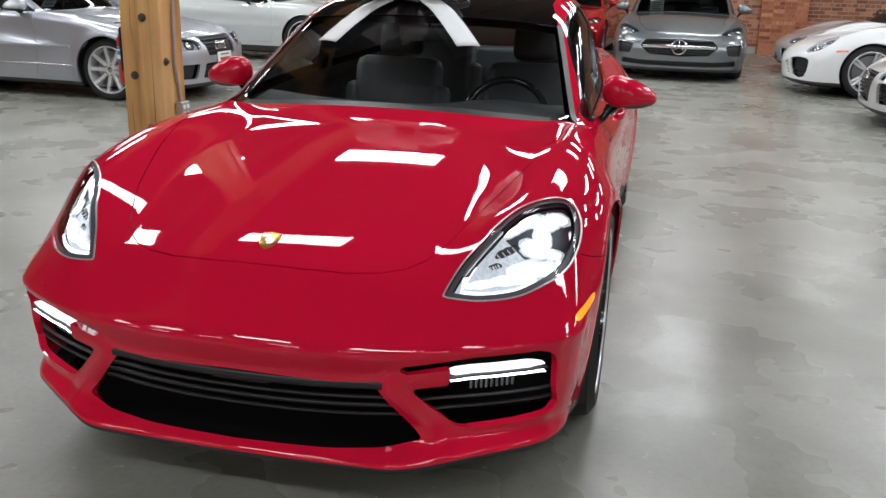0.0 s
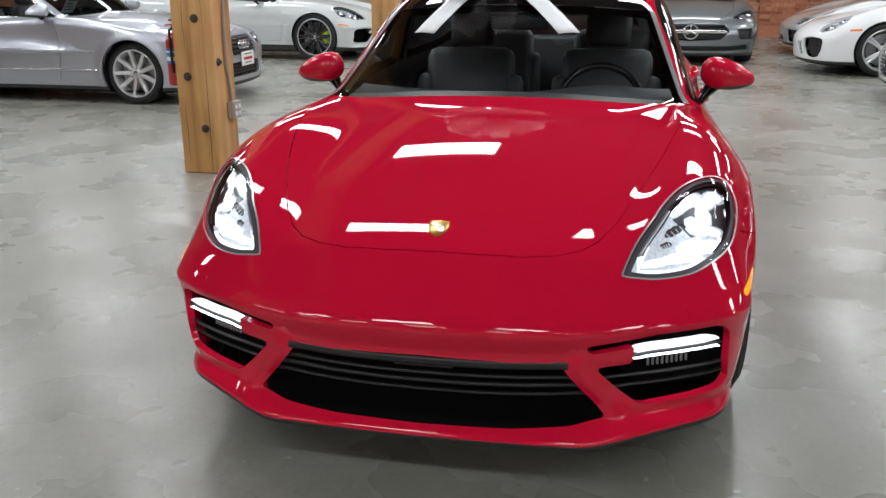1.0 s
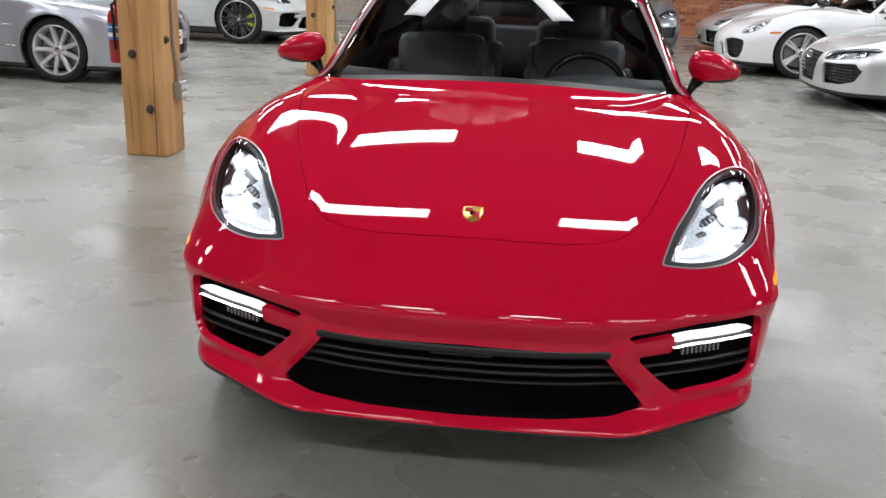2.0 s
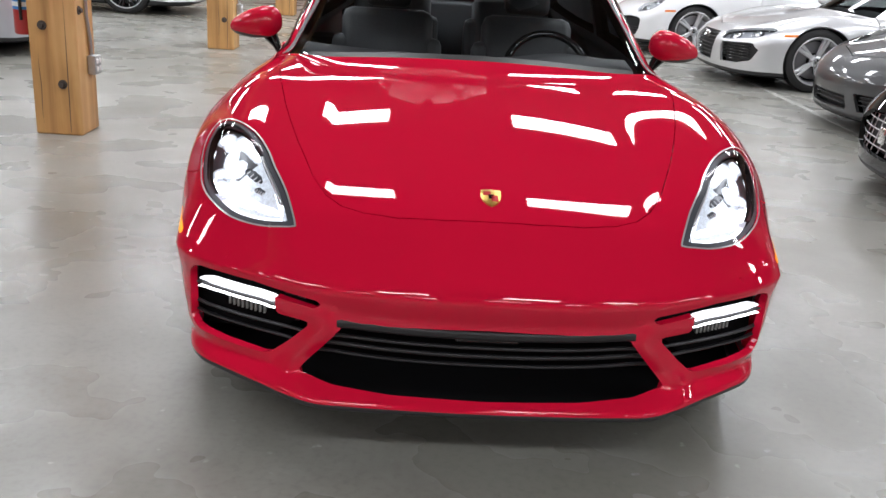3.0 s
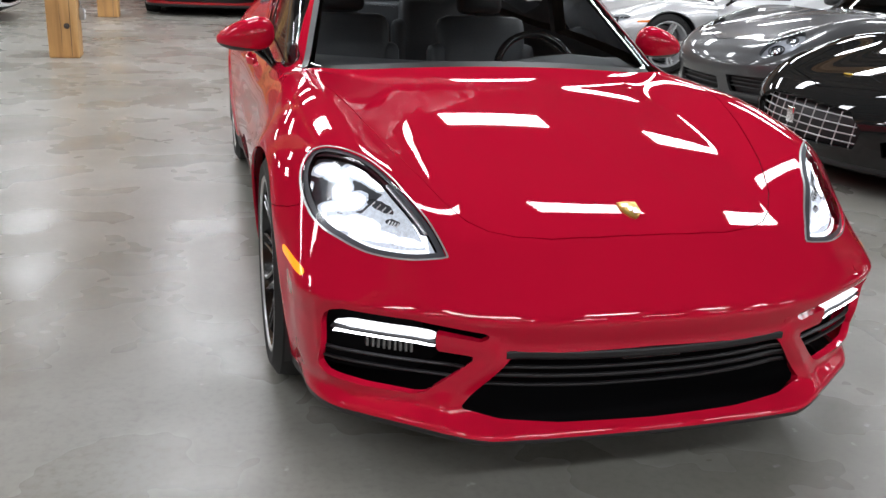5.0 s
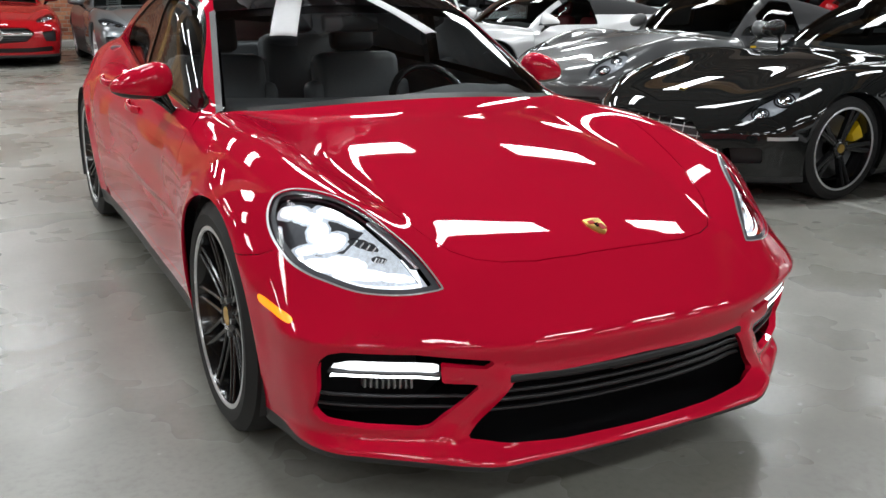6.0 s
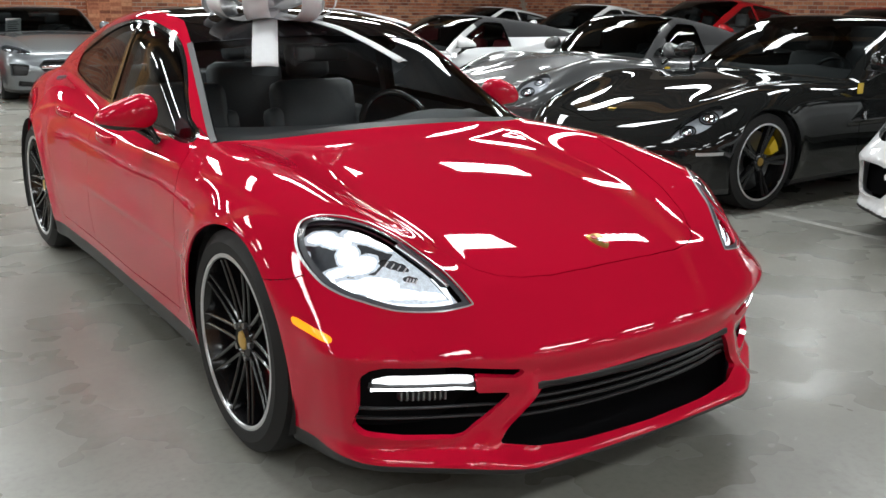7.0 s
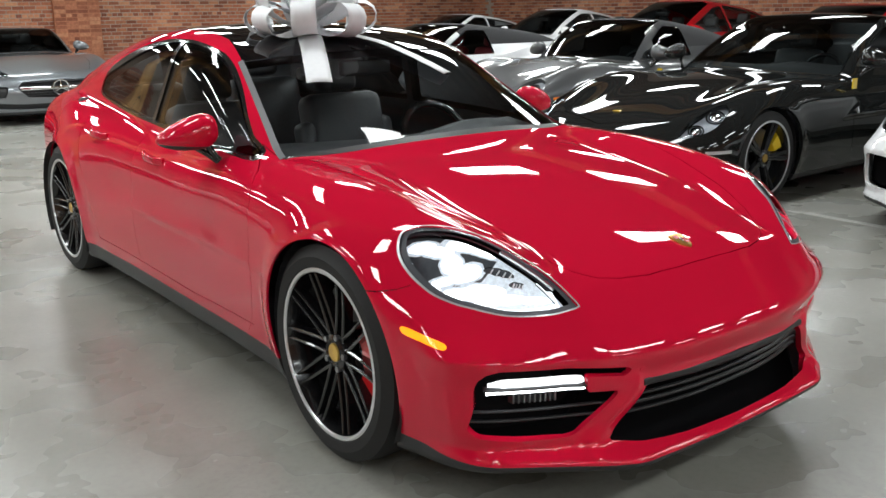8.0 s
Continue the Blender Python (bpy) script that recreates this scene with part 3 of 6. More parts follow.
def car(s, m, label, mat, category="car", h=0.03):
    """A car from its numbers: body panels, glass, lamps, wheels and cabin."""
    ob = thing("car", m, label, category, s.get("group", ""))
    f = car_solid(s)
    L = s["length"]
    sk = nets(f, (-2 * h, -0.15, 0.1), (1.12, L + 0.15, s["height"] + 0.1), h)
    _, sk = sk.cut(lambda x, y, z: x)
    on_mid = np.abs(sk.p[:, 0]) < 1e-5
    sk.n[on_mid, 0] = 0
    bottom, sk = sk.cut(lambda x, y, z: z - s.get("floor", 0.16) - 0.02)
    # in the same shade colour, as it shows through the grille
    skin_part("underbody", bottom.both(), CAVITY, ob)
    for ya, za, ra in s["axle"]:
        _, sk = sk.cut(lambda x, y, z: np.where(x > 0.45, np.hypot(y - ya, z - za) - ra, 1.0))
        for side in (-1, 1):
            bm = bmesh.new()
            rings = [[bm.verts.new((side * xx, ya + (ra + 0.01) * math.cos(a), za + (ra + 0.01) * math.sin(a))) for xx in (0.55, 0.93 * s["half"])] for a in np.linspace(-0.5, math.pi + 0.5, 20)]
            for r0, r1 in zip(rings[:-1], rings[1:]):
                bm.faces.new((r0[0], r1[0], r1[1], r0[1]))
            bm.faces.new([r[0] for r in rings])
            part("wheel_liner", bm, BLACK_TRIM, ob)
    if "lip" in s:
        lip, sk = sk.cut(s["lip"])
        skin_part("splitter", lip.both().lipped(0.02), BLACK_TRIM, ob, "black plastic splitter and sill edge")
    # glass
    liner = sk
    for name, g, pane in s["glass"]:
        piece, sk = sk.cut(g)
        _, liner = liner.cut(lambda x, y, z, g=g: g(x, y, z) + 0.006)
        if pane is ROOF_GLASS:
            skin_part(name, piece.both(), pane, ob)
        elif name in ("windscreen", "rear_window"):
            q = skin_part(name, piece.both().offset(-0.004), pane, ob)
            q.visible_shadow = False
        else:
            for q in (piece, piece.mirrored()):
                skin_part(name, q.offset(-0.004), pane, ob).visible_shadow = False
    _, liner = liner.cut(lambda x, y, z: z - s["belt"] + 0.25)
    liner = liner.cut(lambda x, y, z: np.maximum(s["dash"] - 0.1 - y, y - s["cabin_end"]))[0]
    if len(liner.t):
        skin_part("cabin_lining", liner.offset(-0.035).lipped(-0.032).both(), CLOTH, ob)
    for name, g, piece_mat in s.get("trim", ()):
        piece, sk = sk.refined(g, 0.0045).cut(g)
        if len(piece.t):
            for q in (piece, piece.mirrored()):
                skin_part(name, q.offset(0.001), piece_mat, ob)
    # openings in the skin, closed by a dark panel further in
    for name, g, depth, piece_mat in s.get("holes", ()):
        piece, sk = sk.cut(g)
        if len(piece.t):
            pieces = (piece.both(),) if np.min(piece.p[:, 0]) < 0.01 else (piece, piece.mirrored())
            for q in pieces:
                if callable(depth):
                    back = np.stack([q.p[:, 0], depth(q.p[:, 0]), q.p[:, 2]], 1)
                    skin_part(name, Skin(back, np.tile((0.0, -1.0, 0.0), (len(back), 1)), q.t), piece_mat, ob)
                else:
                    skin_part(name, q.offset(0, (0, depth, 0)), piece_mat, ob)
    # lamps: a lens over a bowl
    for name, g, depth in s.get("lamps", ()):
        piece, sk = sk.cut(g)
        for q in (piece, piece.mirrored()):
            if len(q.t):
                lens = skin_part(name, q, LENS, ob, s.get("lamp_label", "clear glossy headlamp lens"))
                lens.visible_shadow = False
                if s.get("lamp_build"):
                    s["lamp_build"](lens, q, 1 if q is piece else -1)
                else:
                    background_lamp(lens, q, depth)
    # seams, then panels
    for g in s.get("seams", ()):
        _, sk = sk.refined(g, 0.0045).cut(g)
    rest = sk
    for name, g in s.get("panels", ()):
        piece, rest = rest.cut(g)
        if not len(piece.t):
            continue
        if np.min(piece.p[:, 0]) < 0.01:
            skin_part(name, piece.lipped(0.022).both(), mat, ob)
        else:
            for q in (piece, piece.mirrored()):
                skin_part(name, q.lipped(0.022), mat, ob)
    skin_part("body", rest.lipped(s.get("edge", 0.03)).both(), mat, ob)
    # dark backing behind the seams
    for side in (-1, 1):
        door_mirror(ob, side * s["mirror"][0], s["mirror"][1], s["mirror"][2], side, s.get("mirror_mat", mat), s.get("mirror_size", 1.0))
    interior(ob, s, s.get("seat_mat", CLOTH))
    for ya, za, ra in s["axle"]:
        for side in (-1, 1):
            wheel(ob, side * (s["half"] - s.get("wheel_in", 0.045) - s["tyre"][2] / 2 - (s.get("rear_in", 0) if ya > 2 else 0)), ya, *s["tyre"], *s["rims"], side, s.get("rim_lip"))
    return ob




def cabin_glass(s, split, pane, screen):
    """Windscreen, side windows either side of the middle pillar, and rear window, from the cabin's numbers."""
    b = s["belt"]
    (y0, y1), (y2, y3) = screen
    wx = s["screen_half"]
    roof = s["roof"]

    def screen_cut(x, y, z):
        yy = y - s.get("bow", 0.42) * x * x
        return np.maximum.reduce([x - (wx[0] + (wx[1] - wx[0]) * (yy - y0) / (y1 - y0)), y0 - yy, yy - y1, b - 0.06 - z])

    def rear_cut(x, y, z):
        yy = y + 0.25 * x * x
        return np.maximum.reduce([x - 0.56 + 0.10 * (y3 - yy), y2 - yy, yy - y3, b - 0.05 - z])
    out = [("windscreen", screen_cut, s.get("screen_pane", TINTED)), ("rear_window", rear_cut, s.get("rear_pane", pane))]
    dlo = s["dlo"]
    loop = smooth_loop(dlo, 6)
    # the side windows stop short of the windscreen pillar
    pillar = lambda x, y: wx[0] + (wx[1] - wx[0]) * np.clip((y - s.get("bow", 0.42) * x * x - y0) / (y1 - y0), 0, 1) + s.get("pillar", 0.055) - x
    side = lambda sgn: (lambda x, y, z: np.maximum.reduce([np.where(x > 0.4, loop_distance(loop, y, z), 1.0), sgn * (y - split + 0.25 * (z - b)) + 0.02, pillar(x, y)]))
    out += [("front_side_window", side(1), pane), ("rear_side_window", side(-1), pane)]
    return out


# the red four-door fastback
R = {"screen_pane": GLASS, "floor": 0.126, "length": 5.05, "height": 1.4, "half": 0.955, "belt": 0.90, "dash": 1.62, "cabin_end": 5.02, "half_cabin": 0.68, "roof_mid": 2.9,
     "top": spline((0, 0.394), (0.1, 0.505), (0.15, 0.550), (0.2, 0.595), (0.25, 0.639), (0.275, 0.660), (0.29, 0.6705), (0.31, 0.680), (0.365, 0.702), (0.45, 0.729), (0.6, 0.768), (0.9, 0.832), (1.2, 0.881), (1.5, 0.910), (1.8, 0.9165), (2.5, 0.9298), (4, 0.9686), (4.7, 0.9977), (5.05, 0.9492)),
     "fender": None,
     "ridge": spline((0, 0.28), (0.2, 0.52), (0.3, 0.63), (0.38, 0.709), (0.46, 0.757), (0.56, 0.797), (0.66, 0.825), (0.9, 0.868), (1.1, 0.892), (1.35, 0.904), (1.6, 0.909), (2, 0.90), (3, 0.915), (3.9, 0.95), (4.6, 0.972), (5.05, 0.92)),
     "ridge_k": spline((0, 1.5), (0.6, 1.2), (1.1, 0.8), (1.8, 0.65), (5, 0.5)), "crown4": 0.02, "waist_dip": 0.016, "valley": 0.05,
     "fender_x": spline((0, 0.67), (0.5, 0.718), (0.75, 0.785), (1, 0.795), (1.8, 0.765), (4, 0.7733)),
     "wide": spline((0, 0.935), (0.3, 0.914), (0.6, 0.888), (1, 0.915), (1.5, 0.905), (2.3, 0.895), (3, 0.893), (3.8, 0.888), (4.5, 0.785), (5.05, 0.70)),
     "nose": curve((0.1, 0.26), (0.15, 0.175), (0.178, 0.115), (0.192, 0.101), (0.205, 0.104), (0.225, 0.128), (0.245, 0.150), (0.285, 0.150), (0.36, 0.142), (0.42, 0.141), (0.48, 0.120), (0.508, 0.1115), (0.528, 0.1135), (0.56, 0.125), (0.7, 0.17), (1, 0.25)),
     "tail": curve((0.15, 4.85), (0.5, 4.97), (0.9, 4.99), (1.05, 4.97)),
     "lag": 0.085, "crease": 0.025, "chin": lambda x: 0.02 * (x / 0.457) ** 2 + 0.62 * smax(x - 0.457, 0 * x, 0.05), "recline": 0.27,
     "sweep": 0.326, "power": 2.37, "waist": 0.61, "tuck": 0.24, "lean": 0.33, "crown": 0.09, "round": 0.235, "round_front": 0.12, "roof_crown": 0.1,
     "roof": spline((0.6, 0.3), (1.0, 0.70), (1.43, 0.932), (1.6, 1.016), (1.75, 1.090), (1.9, 1.163), (2.05, 1.234), (2.2, 1.291), (2.45, 1.345), (2.75, 1.37), (3.05, 1.366), (3.5, 1.33), (4, 1.24), (4.5, 1.125), (4.9, 0.98), (5.2, 0.72), (5.4, 0.45)),
     "cabin": spline((1.4, 0.78), (1.8, 0.768), (2.4, 0.772), (2.9, 0.75), (3.3, 0.715), (3.7, 0.68), (4.0, 0.655), (4.5, 0.60), (5, 0.5)), "tumble": 0.33,
     "bow": 0.28, "screen_half": (0.722, 0.575), "axle": ((1.03, 0.36, 0.374), (3.94, 0.36, 0.374)), "pillar": 0.03,
     "tyre": (0.36, 0.272, 0.28), "rims": ((10, "mesh"), BLACK_ALLOY, RED_CALIPER), "rim_lip": ALLOY, "rear_seats": True, "bulkhead": 4.05,
     "rear_in": 0.03, "edge": 0.008, "mirror_size": 0.9, "mirror": (0.905, 2.01, 0.960),
     "dlo": ((1.73, 0.893), (1.83, 0.955), (1.924, 1.018), (2.02, 1.088), (2.12, 1.153), (2.22, 1.205), (2.334, 1.245), (2.5, 1.275), (2.674, 1.290), (2.9, 1.288), (3.115, 1.268), (3.4, 1.225), (3.67, 1.158), (3.80, 1.105), (3.853, 1.042), (3.82, 1.0), (3.55, 0.972), (3.239, 0.952), (2.746, 0.935), (2.25, 0.913))}
R["rear_pane"] = REAR_GLASS
SCREEN = (1.435, 2.09)
R["glass"] = cabin_glass(R, 2.80, SIDE_GLASS, (SCREEN, (3.75, 4.55)))
R["glass"].insert(1, ("roof_panel", lambda x, y, z: np.maximum.reduce([x - 0.515 - 0.06 * np.clip((2.42 - y) / 0.25, 0, 1), SCREEN[1] - 0.008 - (y - R["bow"] * x * x), y - 3.5, 1.1 - z]), ROOF_GLASS))


def near_line(x, z, a, b):
    ex, ez = b[0] - a[0], b[1] - a[1]
    t = np.clip(((x - a[0]) * ex + (z - a[1]) * ez) / (ex * ex + ez * ez), 0, 1)
    return np.hypot(x - a[0] - t * ex, z - a[1] - t * ez)


# the slanting struts beside the middle grille and the blade inside each intake stand proud of the bumper
R["relief"] = lambda x, z: (-0.016 * np.exp(-(near_line(x, z, (0.42, 0.385), (0.545, 0.235)) / 0.03) ** 2)
                            - 0.010 * np.exp(-(near_line(x, z, (0.42, 0.42), (0.56, 0.42)) / 0.025) ** 2))
R["lip"] = lambda x, y, z: z - np.where(y < 0.75, 0.198 + 0.05 * np.clip(y - 0.4, 0, 1), 0.236)
# the lamp's outline: across, and along the slope of the wing (height plus 0.6 of the way back)
HEADLAMP = ((0.520, 0.817), (0.547, 0.909), (0.570, 0.965), (0.595, 1.018), (0.616, 1.071), (0.643, 1.123), (0.670, 1.163), (0.705, 1.200), (0.745, 1.230), (0.775, 1.243), (0.805, 1.237), (0.828, 1.197),
            (0.838, 1.149), (0.838, 1.095), (0.831, 1.044), (0.819, 0.995), (0.793, 0.944), (0.763, 0.906), (0.730, 0.870), (0.697, 0.844), (0.650, 0.821), (0.600, 0.806), (0.550, 0.803), (0.526, 0.805))
lamp_loop = smooth_loop(HEADLAMP, 5)
lamp_edge = lambda x, y, z: loop_distance(lamp_loop, np.abs(x), z + 0.6 * y)
on_wing = lambda x, y, z: (z > 0.54) & (y < 1.0)
dlo_loop = smooth_loop(R["dlo"], 6)
R["trim"] = [("window_surround", lambda x, y, z: np.where((x > 0.5) & (y < 4.0), np.maximum(loop_distance(dlo_loop, y, z) - 0.011, 0.745 - 0.147 * (y - R["bow"] * x * x - SCREEN[0]) / (SCREEN[1] - SCREEN[0]) - x), 1.0), GLOSS_BLACK),
             ("lamp_gasket", lambda x, y, z: np.where(on_wing(x, y, z), np.abs(lamp_edge(x, y, z)) - 0.0025, 1.0), ALLOY),
             ("side_marker", plane_loop(((0.628, 0.562), (0.55, 0.553), (0.482, 0.541), (0.479, 0.526), (0.55, 0.534), (0.622, 0.542)), (1, 2), lambda x, y, z: x > 0.7, 3), AMBER)]
R["lamps"] = [("headlamp", lambda x, y, z: np.where(on_wing(x, y, z), lamp_edge(x, y, z), 1.0), 0.05)]
low_front = lambda x, y, z: (y < 0.75) & (z < 0.56)
GRILLE = ((-0.1, 0.419), (0.0, 0.419), (0.19, 0.414), (0.375, 0.397), (0.435, 0.322), (0.497, 0.249), (0.40, 0.234), (0.25, 0.226), (0.0, 0.223), (-0.1, 0.223))
INTAKE = ((0.820, 0.425), (0.816, 0.452), (0.802, 0.472), (0.775, 0.483), (0.62, 0.483), (0.445, 0.460), (0.435, 0.449), (0.45, 0.435), (0.562, 0.447), (0.556, 0.400), (0.46, 0.392),
          (0.53, 0.318), (0.575, 0.276), (0.60, 0.267), (0.72, 0.264), (0.805, 0.275), (0.826, 0.30), (0.82, 0.36))
# sheets of shade colour stand in for the dark depth of the ducts
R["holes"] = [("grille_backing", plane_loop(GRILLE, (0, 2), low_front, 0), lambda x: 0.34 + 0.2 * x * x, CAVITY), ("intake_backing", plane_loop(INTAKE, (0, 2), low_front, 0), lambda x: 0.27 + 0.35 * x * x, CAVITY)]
HOOD = ((0.0, 0.284), (0.13, 0.286), (0.25, 0.298), (0.34, 0.323), (0.40, 0.356), (0.447, 0.405), (0.492, 0.478), (0.552, 0.635), (0.59, 0.76), (0.624, 0.885), (0.673, 1.113), (0.70, 1.29), (0.72, 1.5), (0.72, 1.75))
hood_guard = lambda x, y, z: (z > 0.6) & (y < 1.78) & (z < 0.97)
hood_loop = np.array(((-0.2, 0.284),) + HOOD + ((-0.2, 1.75),))
DOOR = ((1.72, 0.90), (1.63, 0.86), (1.57, 0.76), (1.553, 0.62), (1.56, 0.46), (1.60, 0.33), (1.66, 0.262))
on_side = lambda x, y, z: (x > 0.6) & (y > 1.3)
R["seams"] = [seam(HOOD, (0, 1), hood_guard), seam(DOOR, (1, 2), on_side),
              seam(((2.80, 0.95), (2.80, 0.8), (2.79, 0.5), (2.79, 0.262)), (1, 2), on_side),
              seam(((3.66, 1.0), (3.58, 0.85), (3.46, 0.62), (3.38, 0.42), (3.36, 0.262)), (1, 2), on_side),
              seam(((1.60, 0.30), (2.2, 0.285), (3.37, 0.30)), (1, 2), on_side, 0.002),
              seam(((0.87, 0.635), (0.80, 0.632), (0.74, 0.638), (0.68, 0.652), (0.645, 0.668)), (1, 2), lambda x, y, z: (x > 0.75) & (y < 1.0), 0.0018)]
R["panels"] = [("hood", lambda x, y, z: np.where(hood_guard(x, y, z), loop_distance(hood_loop, x, y), 1.0)),
               ("front_door", lambda x, y, z: np.where(x > 0.6, loop_distance(np.array(DOOR + ((2.79, 0.262), (2.79, 0.5), (2.80, 0.8), (2.80, 0.95), (2.4, 0.93))), y, z), 1.0)),
               ("rear_door", lambda x, y, z: np.where(x > 0.6, loop_distance(np.array(((2.79, 0.262), (2.79, 0.5), (2.80, 0.8), (2.80, 0.95), (3.66, 1.0), (3.58, 0.85), (3.46, 0.62), (3.38, 0.42), (3.36, 0.262))), y, z), 1.0)),
               ("front_bumper", lambda x, y, z: np.maximum.reduce([z - 0.655 - 0.02 * np.cos(x * 3) + 0.03 * x, y - 0.9]))]


def surface_y(f, x, z):
    """The front skin's y at x, z."""
    ys = np.arange(0.0, 1.2, 0.002)
    v = f(np.full(ys.shape, x), ys, np.full(ys.shape, z))
    return float(ys[np.argmax(v < 0)])


def surface_z(f, x, y):
    zs = np.arange(1.5, 0.3, -0.002)
    v = f(np.full(zs.shape, x), np.full(zs.shape, y), zs)
    return float(zs[np.argmax(v < 0)])


def field_normal(f, x, y, z):
    d = 0.004
    a = lambda p, q, r: float(f(np.array([p]), np.array([q]), np.array([r]))[0])
    return Vector((a(x + d, y, z) - a(x - d, y, z), a(x, y + d, z) - a(x, y - d, z), a(x, y, z + d) - a(x, y, z - d))).normalized()


RF = car_solid(R)


def swept(bm, pts, section, up=Vector((0, 0, 1)), taper=None):
    """A bar of one section (pairs: outwards, up) along points; taper scales its height along the way."""
    rings = []
    pts = [Vector(p) for p in pts]
    for i, p in enumerate(pts):
        d = (pts[min(i + 1, len(pts) - 1)] - pts[max(i - 1, 0)]).normalized()
        o = d.cross(up).normalized()
        k = taper(i / (len(pts) - 1)) if taper else 1
        rings.append([bm.verts.new(p + o * a + up * b * k) for a, b in section])
    n = len(section)
    for r0, r1 in zip(rings[:-1], rings[1:]):
        for k in range(n):
            bm.faces.new((r0[k], r0[(k + 1) % n], r1[(k + 1) % n], r1[k]))
    bm.faces.new(rings[0][::-1])
    bm.faces.new(rings[-1])
    return bm


def rounded(w, h, n=3):
    """A rounded rectangle, w outwards and h up."""
    r = min(w, h) * 0.35
    return [(sx * (w / 2 - r) + r * math.cos(a), sy * (h / 2 - r) + r * math.sin(a))
            for sx, sy, a0 in ((1, 1, 0), (-1, 1, 90), (-1, -1, 180), (1, -1, 270)) for a in [radians(a0 + 90 * k / n) for k in range(n + 1)]]


def headlamp_insides(lens, q, side):
    """Grey rim, four lit modules round a projector, and a lit tray along the lower edge."""
    edge = lamp_edge
    rim, rest = q.offset(-0.006).cut(lambda x, y, z: -edge(x, y, z) - 0.019)
    skin_part("lamp_rim", rim, LAMP_RIM, lens, "grey lamp rim")
    inner = q.offset(-0.034)
    _, inner = inner.cut(lambda x, y, z: -edge(x, y, z) - 0.016)
    up = lambda y, z: z + 0.6 * y
    dark = lambda x, y, z: np.maximum(-0.030 - edge(x, y, z), 0.93 + 0.35 * (np.abs(x) - 0.7) - up(y, z))
    bezel, inner = inner.refined(dark, 0.008).cut(dark)
    skin_part("lamp_bezel", bezel.offset(0.012), LAMP_GREY, lens, "dark grey lamp bezel")
    tray = lambda x, y, z: np.maximum.reduce([np.abs(edge(x, y, z) + 0.026) - 0.008, up(y, z) - 0.92, 0.555 - np.abs(x)])
    lit, inner = inner.refined(tray, 0.008).cut(tray)
    skin_part("light_guide", lit.offset(0.006), SOFT_GLOW, lens, "lit white light guide")
    def oval(cx, cy, a, b, turn):
        """A faceted oval on the lamp's slope."""
        c, n = math.cos(turn), math.sin(turn)

        def field(x, y, z):
            u, v = np.abs(x) - cx, up(y, z) - cy
            facets = 0.0015 * np.sin(190 * u + 9 * cx) * np.sin(170 * v + 5 * cy)
            return ((np.abs((u * c + v * n) / a) ** 2.3 + np.abs((-u * n + v * c) / b) ** 2.3) ** (1 / 2.3) - 1) * b + facets
        return field
    # dark recesses with bright fins beside the inner edge
    for cx, cy, a, b, turn in ((0.655, 0.995, 0.040, 0.012, 0.80), (0.632, 0.938, 0.018, 0.009, 0.6)):
        field = oval(cx, cy, a, b, turn)
        vent, inner = inner.refined(field, 0.004).cut(field)
        skin_part("lamp_vent", vent.offset(-0.006), LAMP_GREY, lens, "dark recess between the modules")
        c, n = math.cos(turn), math.sin(turn)
        for k in range(4):
            bm = bmesh.new()
            pts = []
            for v in (-0.6, 0.6):
                x, w = cx + c * a * (k - 1.5) * 0.42 - n * b * v, cy + n * a * (k - 1.5) * 0.42 + c * b * v
                ys = np.arange(0.2, 0.9, 0.002)
                y = float(ys[np.argmax(RF(np.full(ys.shape, x), ys, w - 0.6 * ys) < 0)])
                pts.append((side * x, y + 0.026, w - 0.6 * y - 0.022))
            swept(bm, pts, rounded(0.005, 0.004))
            part("lamp_fin", bm, ALLOY, lens)
    # bright cores, then cups and facets whose lit look is their own emission
    cores = [oval(*c) for c in ((0.770, 1.166, 0.020, 0.015, 0.5), (0.746, 1.130, 0.024, 0.012, 0.9), (0.696, 1.124, 0.028, 0.015, 0.8), (0.660, 1.074, 0.022, 0.008, 0.9),
                                (0.738, 1.076, 0.018, 0.026, 0.2), (0.722, 1.030, 0.028, 0.024, 0.2), (0.772, 1.030, 0.014, 0.010, 0.3), (0.795, 1.000, 0.009, 0.014, 0.4),
                                (0.760, 0.972, 0.026, 0.016, 0.7), (0.710, 0.950, 0.044, 0.022, 0.55), (0.676, 0.905, 0.042, 0.012, 0.42), (0.610, 0.872, 0.030, 0.008, 0.42), (0.812, 1.118, 0.004, 0.010, 0.2))]
    for field in cores:
        piece, inner = inner.refined(field, 0.004).cut(field)
        if len(piece.t):
            skin_part("led_module", piece, LED, lens, "bright white LED module")
    # cups emit more than facets, so the glow fades outwards from each LED
    for name, grow, piece_mat, words in (("led_cup_glow", 0.005, SOFT_GLOW, "cups round the LEDs with painted glow"), ("lamp_facet_glow", 0.012, REFLECTOR_GLOW, "reflector facets with LED light put in as emission")):
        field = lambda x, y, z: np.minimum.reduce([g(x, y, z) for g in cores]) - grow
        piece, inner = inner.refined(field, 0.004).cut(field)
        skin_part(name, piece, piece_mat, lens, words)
    inner, housing = inner.cut(lambda x, y, z: up(y, z) - 0.985 - 0.9 * np.clip(0.70 - np.abs(x), 0, 0.1))
    # the lower reflector glows by itself in place of light from the modules
    skin_part("lamp_reflector", inner, REFLECTOR_GLOW, lens, "pale lamp reflector with LED light put in as emission")
    skin_part("lamp_housing", housing, LAMP_GREY, lens, "dark lamp housing")
    bm = bmesh.new()
    pts = []
